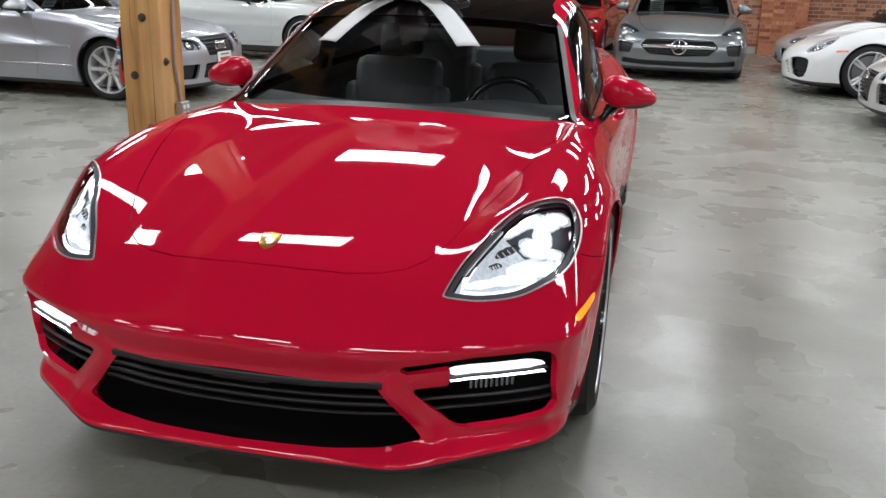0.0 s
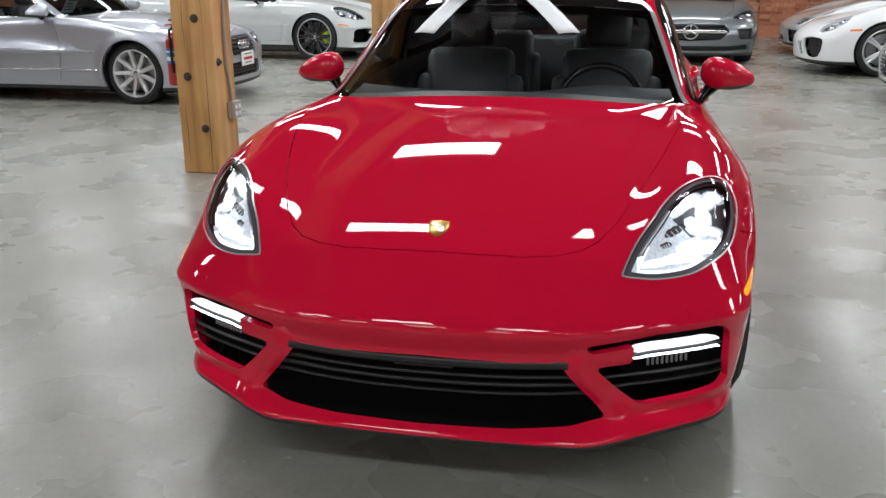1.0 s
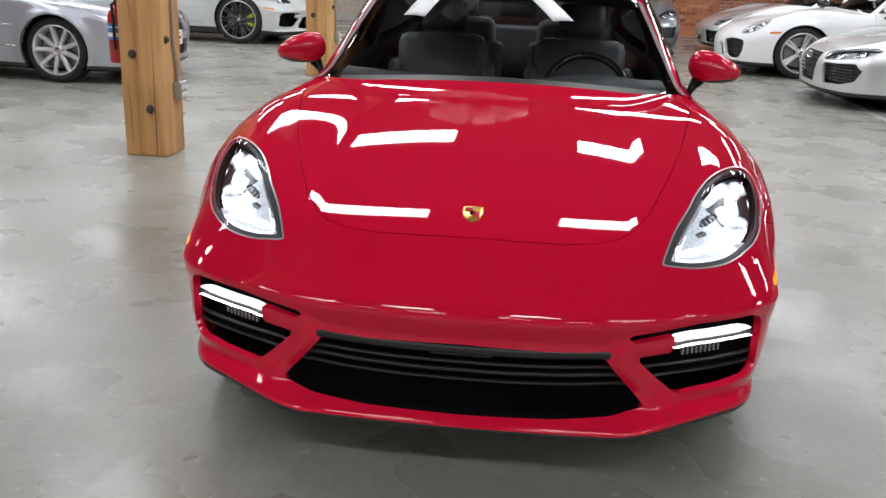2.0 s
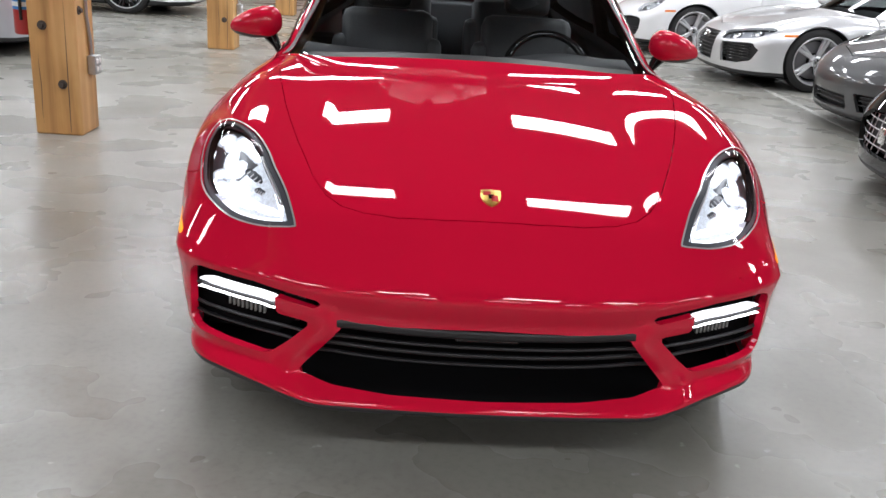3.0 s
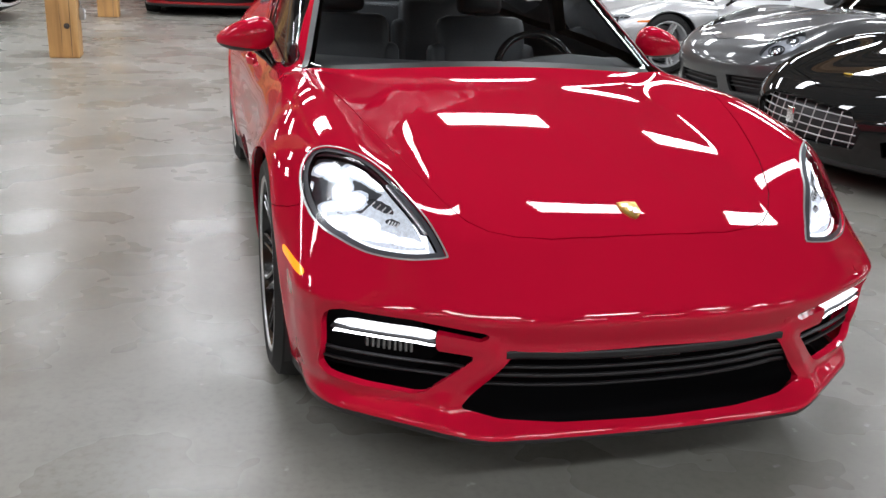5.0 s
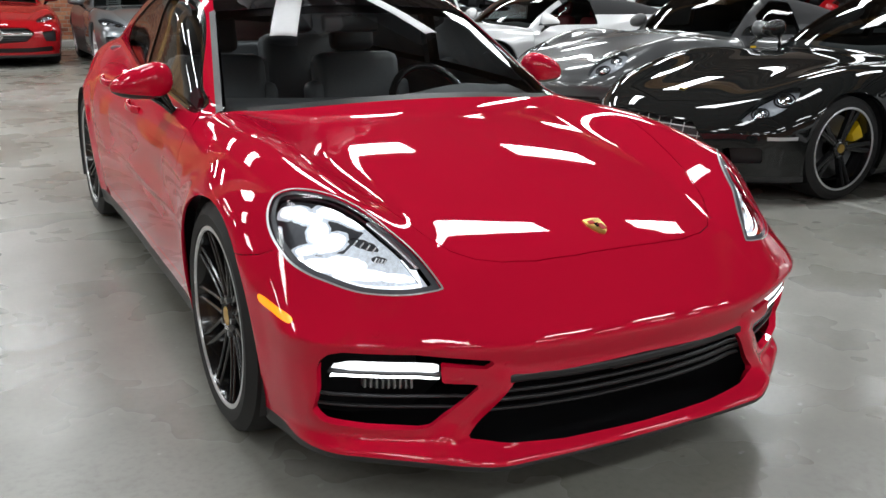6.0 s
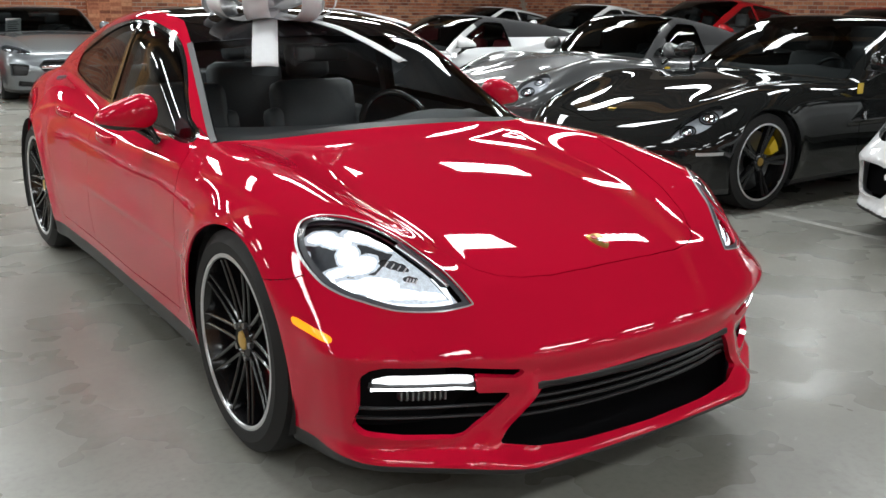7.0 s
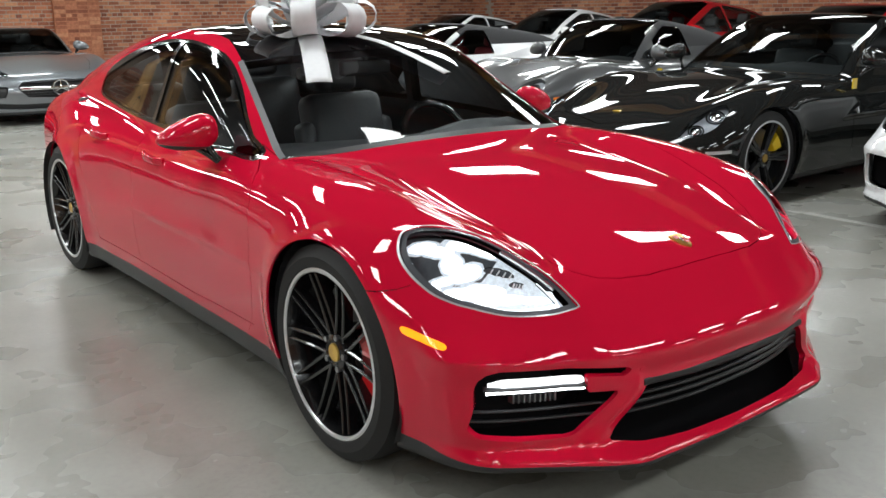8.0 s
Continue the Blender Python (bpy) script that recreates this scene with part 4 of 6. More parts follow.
    for x, y in ((0.628, 0.505), (0.604, 0.45), (0.580, 0.405), (0.556, 0.365)):
        z = surface_z(RF, x, y)
        n = field_normal(RF, x, y, z)
        pts.append(Vector((side * (x - n.x * 0.014), y - n.y * 0.014, z - n.z * 0.014)))
    swept(bm, pts, rounded(0.02, 0.008))
    part("lamp_trim", bm, ALLOY, lens, smooth=60)


R["lamp_build"] = headlamp_insides
R["lamp_label"] = "lit headlamp under a clear lens"


def red_car_details(ob):
    """Lamp bars, grille slats, crest, splitter edge and wiper tray of the red car."""
    for side in (-1, 1):
        for name, z, hgt, x0, x1, inset in (("daytime_lamp", 0.4340, 0.021, 0.556, 0.782, 0.022), ("daytime_lamp", 0.4120, 0.0048, 0.556, 0.788, 0.016)):
            bm = bmesh.new()
            xs = np.linspace(x0, x1, 20)
            swept(bm, [(side * x, surface_y(RF, x, z) + inset, z - 0.3 * max(0, x - 0.76) ** 1.2) for x in xs], rounded(0.022, hgt), taper=lambda f: min(1.0, 0.25 + 5 * (1 - f), 0.6 + 8 * f))
            part(name, bm, SOFT_GLOW if hgt > 0.01 else LED, ob, "lit white LED daytime lamp", smooth=60)
        bm = bmesh.new()
        swept(bm, [(side * x, surface_y(RF, x, 0.42) + 0.022, 0.4185) for x in np.linspace(0.42, 0.79, 14)], rounded(0.03, 0.005))
        part("lamp_carrier", bm, BLACK_TRIM, ob, smooth=60)
        for z in (0.348, 0.318):
            bm = bmesh.new()
            swept(bm, [(side * x, surface_y(RF, x, z) + 0.035, z) for x in np.linspace(0.46 + 0.9 * max(0, 0.352 - z), 0.815, 10)], rounded(0.012, 0.006))
            part("intake_slat", bm, GRILLE_BLACK, ob, smooth=60)
        for i in range(9):
            bm = bmesh.new()
            x = 0.60 + 0.013 * i
            y = surface_y(RF, x, 0.37) + 0.05
            box(bm, side * x - 0.003, side * x + 0.003, y, y + 0.02, 0.363, 0.388)
            part("radiator_fin", bm, STEEL, ob)
        # washer cap and parking sensor rings
        for x, z, r in ((0.40, 0.445, 0.011), (0.70, 0.53, 0.010)):
            y = surface_y(RF, x, z)
            n = field_normal(RF, x, y, z)
            bm = bmesh.new()
            m = Matrix.Translation((side * x, y, z)) @ Vector((side * n.x, n.y, n.z)).to_track_quat("Z", "X").to_matrix().to_4x4()
            bmesh.ops.create_cone(bm, cap_ends=True, segments=20, radius1=r, radius2=r * 0.9, depth=0.004, matrix=m)
            part("parking_sensor", bm, RED, ob, smooth=40)
    for z, depth, hgt in ((0.402, 0.012, 0.026), (0.356, 0.028, 0.008), (0.330, 0.030, 0.010), (0.300, 0.035, 0.007)):
        half = 0.36 + 0.10 * (0.42 - z) / 0.16
        bm = bmesh.new()
        swept(bm, [(x, surface_y(RF, abs(x), z) + depth, z) for x in np.linspace(-half - 0.02, half + 0.02, 25)], rounded(0.03 if z > 0.4 else 0.012, hgt))
        part("grille_slat", bm, GRILLE_BLACK, ob, smooth=60)
    bm = bmesh.new()
    y = surface_y(RF, 0, 0.39)
    box(bm, -0.085, 0.085, y + 0.02, y + 0.06, 0.372, 0.402, 0.008)
    part("radar_cover", bm, GLOSS_BLACK, ob, smooth=50)
    # crest
    z = surface_z(RF, 0, 0.375)
    n = field_normal(RF, 0, 0.375, z)
    m = Matrix.Translation(Vector((0, 0.375, z)) + n * 0.001) @ Matrix(((1, 0, 0, 0), (0, n.z, n.y, 0), (0, -n.y, n.z, 0), (0, 0, 0, 1)))
    shield = ((-0.027, 0.034), (0, 0.038), (0.027, 0.034), (0.028, 0.01), (0.024, -0.012), (0.014, -0.028), (0, -0.038), (-0.014, -0.028), (-0.024, -0.012), (-0.028, 0.01))
    for name, k, h0, h1, mat in (("crest", 1.0, 0, 0.004, GOLD),):
        bm = bmesh.new()
        lo = [bm.verts.new(m @ Vector((x * k, y * k, h0))) for x, y in shield]
        mid = [bm.verts.new(m @ Vector((x * k, y * k, h1))) for x, y in shield]
        hi = [bm.verts.new(m @ Vector((x * k * 0.85, y * k * 0.87, h1 + 0.002))) for x, y in shield]
        for a, b in ((lo, mid), (mid, hi)):
            for i in range(10):
                bm.faces.new((a[i], a[(i + 1) % 10], b[(i + 1) % 10], b[i]))
        bm.faces.new(hi)
        crest = part(name, bm, mat, ob, "small gold shield badge", smooth=30)
    for x0, x1, y0, y1, mat in ((-0.021, -0.001, 0.008, 0.024, RED_CALIPER), (0.001, 0.019, -0.02, 0.006, RED_CALIPER), (-0.007, 0.007, -0.008, 0.01, GLOSS_BLACK)):
        bm = bmesh.new()
        box(bm, x0, x1, y0, y1, 0.0055, 0.0072, 0, m)
        part("crest_field", bm, mat, crest)
    for side in (-1, 1):
        for y, z in ((2.56, 0.805), (3.30, 0.84)):
            bm = bmesh.new()
            pts = []
            for i in range(7):
                yy = y - 0.11 + 0.22 * i / 6
                xs = np.arange(1.05, 0.6, -0.001)
                v = RF(xs, np.full(xs.shape, yy), np.full(xs.shape, z))
                pts.append((side * (xs[np.argmax(v < 0)] + (0.004, 0.022, 0.028, 0.03, 0.028, 0.022, 0.004)[i]), yy, z + 0.01 * (i - 3) / 6))
            swept(bm, pts, rounded(0.014, 0.032))
            part("door_handle", bm, RED, ob, smooth=60)
    # wiper tray at the foot of the windscreen
    bm = bmesh.new()
    rows = []
    for x in np.linspace(-0.63, 0.63, 27):
        y = SCREEN[0] + R["bow"] * x * x
        za, zb2 = surface_z(RF, abs(x), y - 0.010), surface_z(RF, abs(x), y + 0.03)
        rows.append([bm.verts.new((x, y - 0.014, za - 0.006)), bm.verts.new((x, y - 0.004, za + 0.001)), bm.verts.new((x, y + 0.03, zb2 + 0.002))])
    for r0, r1 in zip(rows[:-1], rows[1:]):
        for i in range(2):
            bm.faces.new((r0[i], r1[i], r1[i + 1], r0[i + 1]))
    part("wiper_tray", bm, GRILLE_BLACK, ob, smooth=60)
    # bright strip beside each edge of the windscreen
    for side in (-1, 1):
        bm = bmesh.new()
        rows = []
        for i in range(20):
            yy = SCREEN[0] + 0.01 + (SCREEN[1] - SCREEN[0]) * i / 19
            x = R["screen_half"][0] + (R["screen_half"][1] - R["screen_half"][0]) * (yy - SCREEN[0]) / (SCREEN[1] - SCREEN[0])
            line = []
            for dx in (-0.008, 0.016):
                xx = x + dx
                y = yy + R["bow"] * x * x
                line.append(bm.verts.new((side * xx, y, surface_z(RF, xx, y) + 0.004)))
            rows.append(line)
        for r0, r1 in zip(rows[:-1], rows[1:]):
            bm.faces.new((r0[0], r0[1], r1[1], r1[0]))
        part("pillar_strip", bm, STRIP, ob, "grey rubber windscreen strip", smooth=60)


STRIP = material("grey_rubber_strip", (0.12, 0.124, 0.13), 0.5)


def ribbon(bm, pts, width, across=None):
    """A flat band along points with a slight curl."""
    pts = [Vector(p) for p in pts]
    rows = []
    for i, p in enumerate(pts):
        d = (pts[min(i + 1, len(pts) - 1)] - pts[max(i - 1, 0)]).normalized()
        a = (across - d * across.dot(d)).normalized()
        n = d.cross(a).normalized()
        rows.append([bm.verts.new(p + a * width * u + n * 0.008 * (u * u * 4 - 0.5) * 0.5) for u in (-0.5, -0.25, 0, 0.25, 0.5)])
    for r0, r1 in zip(rows[:-1], rows[1:]):
        for k in range(4):
            bm.faces.new((r0[k], r0[k + 1], r1[k + 1], r1[k]))
    return bm


RIBBON = material("white_satin_ribbon", (0.82, 0.83, 0.85), 0.38, 0, 0, 0.02, 0.04, 0.05, spec=0.4)


def roof_bow():
    """The big white bow on the roof with its loops and two tails."""
    cx, cy = -0.15, 2.36
    cz = surface_z(RF, abs(cx), cy)
    ob = thing("ribbon_bow", RED_POSE @ pose(cx, cy, cz), "large white satin gift bow on the red car's roof", "bow")
    rnd = random.Random(4)

    def loop(ang, size, lift, width, tilt):
        bm = bmesh.new()
        out = Vector((math.cos(ang), math.sin(ang), 0))
        across = Vector((-math.sin(ang), math.cos(ang), 0))
        across = (across * math.cos(tilt) + Vector((0, 0, 1)) * math.sin(tilt)).normalized()
        pts = []
        for i in range(19):
            a = 2 * math.pi * i / 18
            r = size * 0.5
            u = r * (1 - math.cos(a))
            v = math.sin(a) * size * 0.30 * (0.35 + 0.65 * (1 - math.cos(a)) / 2)
            e = lift + 0.05 * u / size
            pts.append(Vector((0, 0, 0.035)) + (out * math.cos(e) + Vector((0, 0, 1)) * math.sin(e)) * u + (Vector((0, 0, 1)) * math.cos(e) - out * math.sin(e)) * v)
        ribbon(bm, pts, width, across)
        o = part("bow_loop", bm, RIBBON, ob, smooth=70)
        mod = o.modifiers.new("cloth", "SOLIDIFY")
        mod.thickness = 0.0015
    for k in range(8):
        loop(2 * math.pi * k / 8 + 0.2, 0.30 + rnd.uniform(-0.03, 0.03), 0.06 + rnd.uniform(-0.03, 0.05), 0.105, rnd.uniform(-0.2, 0.2))
    for k in range(7):
        loop(2 * math.pi * k / 7 + 0.5, 0.25 + rnd.uniform(-0.02, 0.02), 0.5 + rnd.uniform(-0.1, 0.1), 0.10, rnd.uniform(-0.25, 0.25))
    for k in range(4):
        loop(2 * math.pi * k / 4 + 0.9, 0.19, 1.05, 0.095, rnd.uniform(-0.3, 0.3))
    for end, inner in (((-0.385, 1.885), (-0.19, 2.30)), ((0.245, 1.855), (-0.08, 2.30))):
        bm = bmesh.new()
        pts = []
        for i in range(17):
            f = i / 16
            x = inner[0] + (end[0] - inner[0]) * f
            y = inner[1] + (end[1] - inner[1]) * f
            z = surface_z(RF, abs(x), y) + 0.012 + 0.012 * math.sin(f * math.pi) + 0.008 * f
            pts.append(Vector((x - cx, y - cy, z - cz)))
        d = Vector((end[0] - inner[0], end[1] - inner[1], 0)).normalized()
        ribbon(bm, pts, 0.105, Vector((d.y, -d.x, 0)))
        o = part("bow_tail", bm, RIBBON, ob, smooth=70)
        o.modifiers.new("cloth", "SOLIDIFY").thickness = 0.0015


# ---- the room ----
def concrete():
    """Polished concrete: cloudy greys, stains, pale scuffs and uneven polish."""
    m = bpy.data.materials.new("polished_concrete")
    m.use_nodes = True
    nt = m.node_tree
    b = nt.nodes["Principled BSDF"]
    tc = nt.nodes.new("ShaderNodeTexCoord")
    stretch = nt.nodes.new("ShaderNodeMapping")
    stretch.inputs["Scale"].default_value = (0.9, 1.0, 1)
    nt.links.new(tc.outputs["Object"], stretch.inputs["Vector"])

    def noise_node(scale, detail=5.0, rough=0.6, warp=0.0):
        n = nt.nodes.new("ShaderNodeTexNoise")
        n.inputs["Scale"].default_value = scale
        n.inputs["Detail"].default_value = detail
        n.inputs["Roughness"].default_value = rough
        n.inputs["Distortion"].default_value = warp
        nt.links.new(stretch.outputs[0] if scale < 8 else tc.outputs["Object"], n.inputs["Vector"])
        return n.outputs["Fac"]

    def spread(fac, lo, hi, a, c):
        """Noise between lo and hi, eased to values from a to c."""
        n = nt.nodes.new("ShaderNodeMapRange")
        n.interpolation_type = "SMOOTHSTEP"
        for i, v in enumerate((lo, hi, a, c)):
            n.inputs[i + 1].default_value = v
        nt.links.new(fac, n.inputs[0])
        return n.outputs[0]

    def mix(fac, a, c):
        n = nt.nodes.new("ShaderNodeMix")
        n.data_type = "RGBA"
        nt.links.new(fac, n.inputs[0])
        for i, v in ((6, a), (7, c)):
            if isinstance(v, tuple):
                n.inputs[i].default_value = (*v, 1)
            else:
                nt.links.new(v, n.inputs[i])
        return n.outputs[2]
    col = mix(spread(noise_node(0.7, 3, 0.5), 0.25, 0.75, 0.0, 1.0), (0.215, 0.210, 0.176), (0.375, 0.374, 0.342))
    col = mix(spread(noise_node(2.6, 4, 0.55), 0.42, 0.80, 0.0, 0.40), col, (0.38, 0.378, 0.355))
    col = mix(spread(noise_node(1.5, 4, 0.55), 0.42, 0.80, 0.0, 0.48), col, (0.170, 0.161, 0.132))
    col = mix(spread(noise_node(5.5, 4, 0.6), 0.46, 0.82, 0.0, 0.42), col, (0.185, 0.177, 0.15))
    col = mix(spread(noise_node(40, 3, 0.6), 0.4, 0.8, 0.0, 0.30), col, (0.155, 0.150, 0.132))
    col = mix(spread(noise_node(19, 2, 0.5), 0.69, 0.80, 0.0, 0.7), col, (0.52, 0.52, 0.50))
    nt.links.new(col, b.inputs["Base Color"])
    nt.links.new(spread(noise_node(2.1, 3, 0.5), 0.25, 0.75, 0.21, 0.37), b.inputs["Roughness"])
    b.inputs["Specular IOR Level"].default_value = 0.62
    bump = nt.nodes.new("ShaderNodeBump")
    bump.inputs["Strength"].default_value = 0.03
    bump.inputs["Distance"].default_value = 0.01
    nt.links.new(noise_node(9, 3, 0.5), bump.inputs["Height"])
    nt.links.new(bump.outputs["Normal"], b.inputs["Normal"])
    return m


def timber(name, axis_scale):
    """Sawn fir with long grain, knots and checks along its length."""
    m = bpy.data.materials.new(name)
    m.use_nodes = True
    nt = m.node_tree
    b = nt.nodes["Principled BSDF"]
    tc = nt.nodes.new("ShaderNodeTexCoord")
    mp = nt.nodes.new("ShaderNodeMapping")
    mp.inputs["Scale"].default_value = axis_scale
    nt.links.new(tc.outputs["Object"], mp.inputs["Vector"])
    n = nt.nodes.new("ShaderNodeTexNoise")
    n.inputs["Scale"].default_value = 9
    n.inputs["Detail"].default_value = 8
    n.inputs["Distortion"].default_value = 0.6
    nt.links.new(mp.outputs[0], n.inputs["Vector"])
    r = nt.nodes.new("ShaderNodeValToRGB")
    e = r.color_ramp.elements
    e[0].position, e[0].color = 0.28, (0.30, 0.13, 0.036, 1)
    e[1].position, e[1].color = 0.75, (0.68, 0.42, 0.18, 1)
    e.new(0.5).color = (0.55, 0.30, 0.105, 1)
    nt.links.new(n.outputs["Fac"], r.inputs[0])
    big = nt.nodes.new("ShaderNodeTexNoise")
    big.inputs["Scale"].default_value = 1.6
    big.inputs["Detail"].default_value = 4
    nt.links.new(tc.outputs["Object"], big.inputs["Vector"])
    mx = nt.nodes.new("ShaderNodeMix")
    mx.data_type, mx.blend_type = "RGBA", "OVERLAY"
    mx.inputs[0].default_value = 0.5
    nt.links.new(r.outputs[0], mx.inputs[6])
    nt.links.new(big.outputs["Fac"], mx.inputs[7])
    nt.links.new(mx.outputs[2], b.inputs["Base Color"])
    b.inputs["Roughness"].default_value = 0.5
    bp = nt.nodes.new("ShaderNodeBump")
    bp.inputs["Strength"].default_value = 0.3
    bp.inputs["Distance"].default_value = 0.01
    nt.links.new(n.outputs["Fac"], bp.inputs["Height"])
    nt.links.new(bp.outputs["Normal"], b.inputs["Normal"])
    return m


def brick_material(name, per_object):
    """Old red brick, each brick with a shade of its own, sooty and pale in patches."""
    m = bpy.data.materials.new(name)
    m.use_nodes = True
    nt = m.node_tree
    b = nt.nodes["Principled BSDF"]
    if per_object:
        src = nt.nodes.new("ShaderNodeObjectInfo").outputs["Random"]
    else:
        src = nt.nodes.new("ShaderNodeNewGeometry").outputs["Random Per Island"]
    r = nt.nodes.new("ShaderNodeValToRGB")
    e = r.color_ramp.elements
    e[0].position, e[0].color = 0.0, (0.20, 0.065, 0.036, 1)
    e[1].position, e[1].color = 1.0, (0.56, 0.27, 0.15, 1)
    e.new(0.35).color = (0.36, 0.125, 0.066, 1)
    e.new(0.7).color = (0.46, 0.185, 0.098, 1)
    nt.links.new(src, r.inputs[0])
    geo = nt.nodes.new("ShaderNodeNewGeometry")
    n = nt.nodes.new("ShaderNodeTexNoise")
    n.inputs["Scale"].default_value = 22
    n.inputs["Detail"].default_value = 5
    nt.links.new(geo.outputs["Position"], n.inputs["Vector"])
    big = nt.nodes.new("ShaderNodeTexNoise")
    big.inputs["Scale"].default_value = 0.9
    big.inputs["Detail"].default_value = 4
    nt.links.new(geo.outputs["Position"], big.inputs["Vector"])
    col = r.outputs[0]
    for fac, amount in ((n.outputs["Fac"], 0.5), (big.outputs["Fac"], 0.55)):
        mx = nt.nodes.new("ShaderNodeMix")
        mx.data_type, mx.blend_type = "RGBA", "OVERLAY"
        mx.inputs[0].default_value = amount
        nt.links.new(col, mx.inputs[6])
        nt.links.new(fac, mx.inputs[7])
        col = mx.outputs[2]
    nt.links.new(col, b.inputs["Base Color"])
    b.inputs["Roughness"].default_value = 0.85
    bp = nt.nodes.new("ShaderNodeBump")
    bp.inputs["Strength"].default_value = 0.5
    bp.inputs["Distance"].default_value = 0.006
    nt.links.new(n.outputs["Fac"], bp.inputs["Height"])
    nt.links.new(bp.outputs["Normal"], b.inputs["Normal"])
    return m


FLOOR = concrete()
WOOD = timber("fir_post", (1, 1, 0.07))
WOOD_BEAM = timber("fir_beam", (1, 0.07, 1))
MORTAR = material("pale_mortar", (0.42, 0.36, 0.30), 0.9, 0, 0, 0.06, 0.3, 0.3)
PLINTH = material("grey_plinth", (0.42, 0.41, 0.38), 0.8, 0, 0, 0.3, 0.25, 0.2)
DECK = material("dark_timber_deck", (0.11, 0.075, 0.05), 0.8, 0, 0, 0.3, 0.35)
IRON = material("rusty_iron", (0.09, 0.075, 0.065), 0.55, 0.6, 0, 0.01, 0.4, 0.4)
GALV = material("galvanised_steel", (0.45, 0.46, 0.47), 0.4, 0.8, 0, 0.02, 0.15)
WHITE_METAL = material("white_enamel", (0.75, 0.75, 0.74), 0.4)
DIFFUSER = material("lit_diffuser", (1, 1, 1), 0.5, emit=(0.93, 0.985, 1.0), power=19.5)
WORN_LINE = material("worn_white_line", (0.45, 0.45, 0.42), 0.5, 0, 0, 0.05, 0.4)
EXT_RED = material("extinguisher_red", (0.45, 0.012, 0.012), 0.3, 0, 0.5)
LABEL_BLUE = material("blue_label", (0.05, 0.22, 0.55), 0.4)

bm = bmesh.new()
box(bm, WALL_LEFT - 1, WALL_RIGHT + 1, WALL_FRONT - 1, WALL_BACK + 1, -0.2, 0)
tagged(part("floor", bm, FLOOR), "polished grey concrete floor with cloudy stains and scuffs", "floor", kind="structure")
bm = bmesh.new()
box(bm, 3.47, 3.53, -2.0, 9.6, 0.0, 0.002)
tagged(part("floor_line", bm, WORN_LINE), "worn pale line painted on the concrete", "line", kind="structure")
bm = bmesh.new()
box(bm, WALL_LEFT - 1, WALL_RIGHT + 1, WALL_FRONT - 1, WALL_BACK + 1, CEILING, CEILING + 0.2)
for x in np.arange(WALL_LEFT, WALL_RIGHT, 0.6):
    box(bm, x - 0.04, x + 0.04, WALL_FRONT, WALL_BACK, CEILING - 0.2, CEILING - 0.002)
tagged(part("ceiling", bm, DECK), "dark timber deck ceiling with joists", "ceiling", kind="structure")

walls = {}
for name, a in (("wall_north", (WALL_LEFT, WALL_RIGHT, WALL_BACK, WALL_BACK + 0.3)), ("wall_south", (WALL_LEFT, WALL_RIGHT, WALL_FRONT - 0.3, WALL_FRONT)),
                ("wall_east", (WALL_RIGHT, WALL_RIGHT + 0.3, WALL_FRONT, WALL_BACK)), ("wall_west", (WALL_LEFT - 0.3, WALL_LEFT, WALL_FRONT, WALL_BACK))):
    bm = bmesh.new()
    box(bm, *a, 0, CEILING)
    seen = name in ("wall_north", "wall_east")
    walls[name] = tagged(part(name, bm, MORTAR if seen else material("brick_wall_" + name, (0.30, 0.13, 0.075), 0.85, 0, 0, 0.12, 0.35, 0.3)),
                         "old red brick wall with pale mortar joints", "wall", kind="structure")
bm = bmesh.new()
box(bm, 2.55, 3.42, WALL_BACK - 0.10, WALL_BACK, 0.0, CEILING)
part("pier", bm, brick_material("old_brick_pier", True), walls["wall_north"])
bm = bmesh.new()
box(bm, WALL_LEFT, 2.53, WALL_BACK - 0.04, WALL_BACK - 0.001, 0, 0.13, 0.01)
box(bm, 3.44, WALL_RIGHT, WALL_BACK - 0.04, WALL_BACK - 0.001, 0, 0.13, 0.01)
tagged(part("baseboard", bm, PLINTH), "low grey concrete plinth along the brick wall", "plinth", kind="structure")


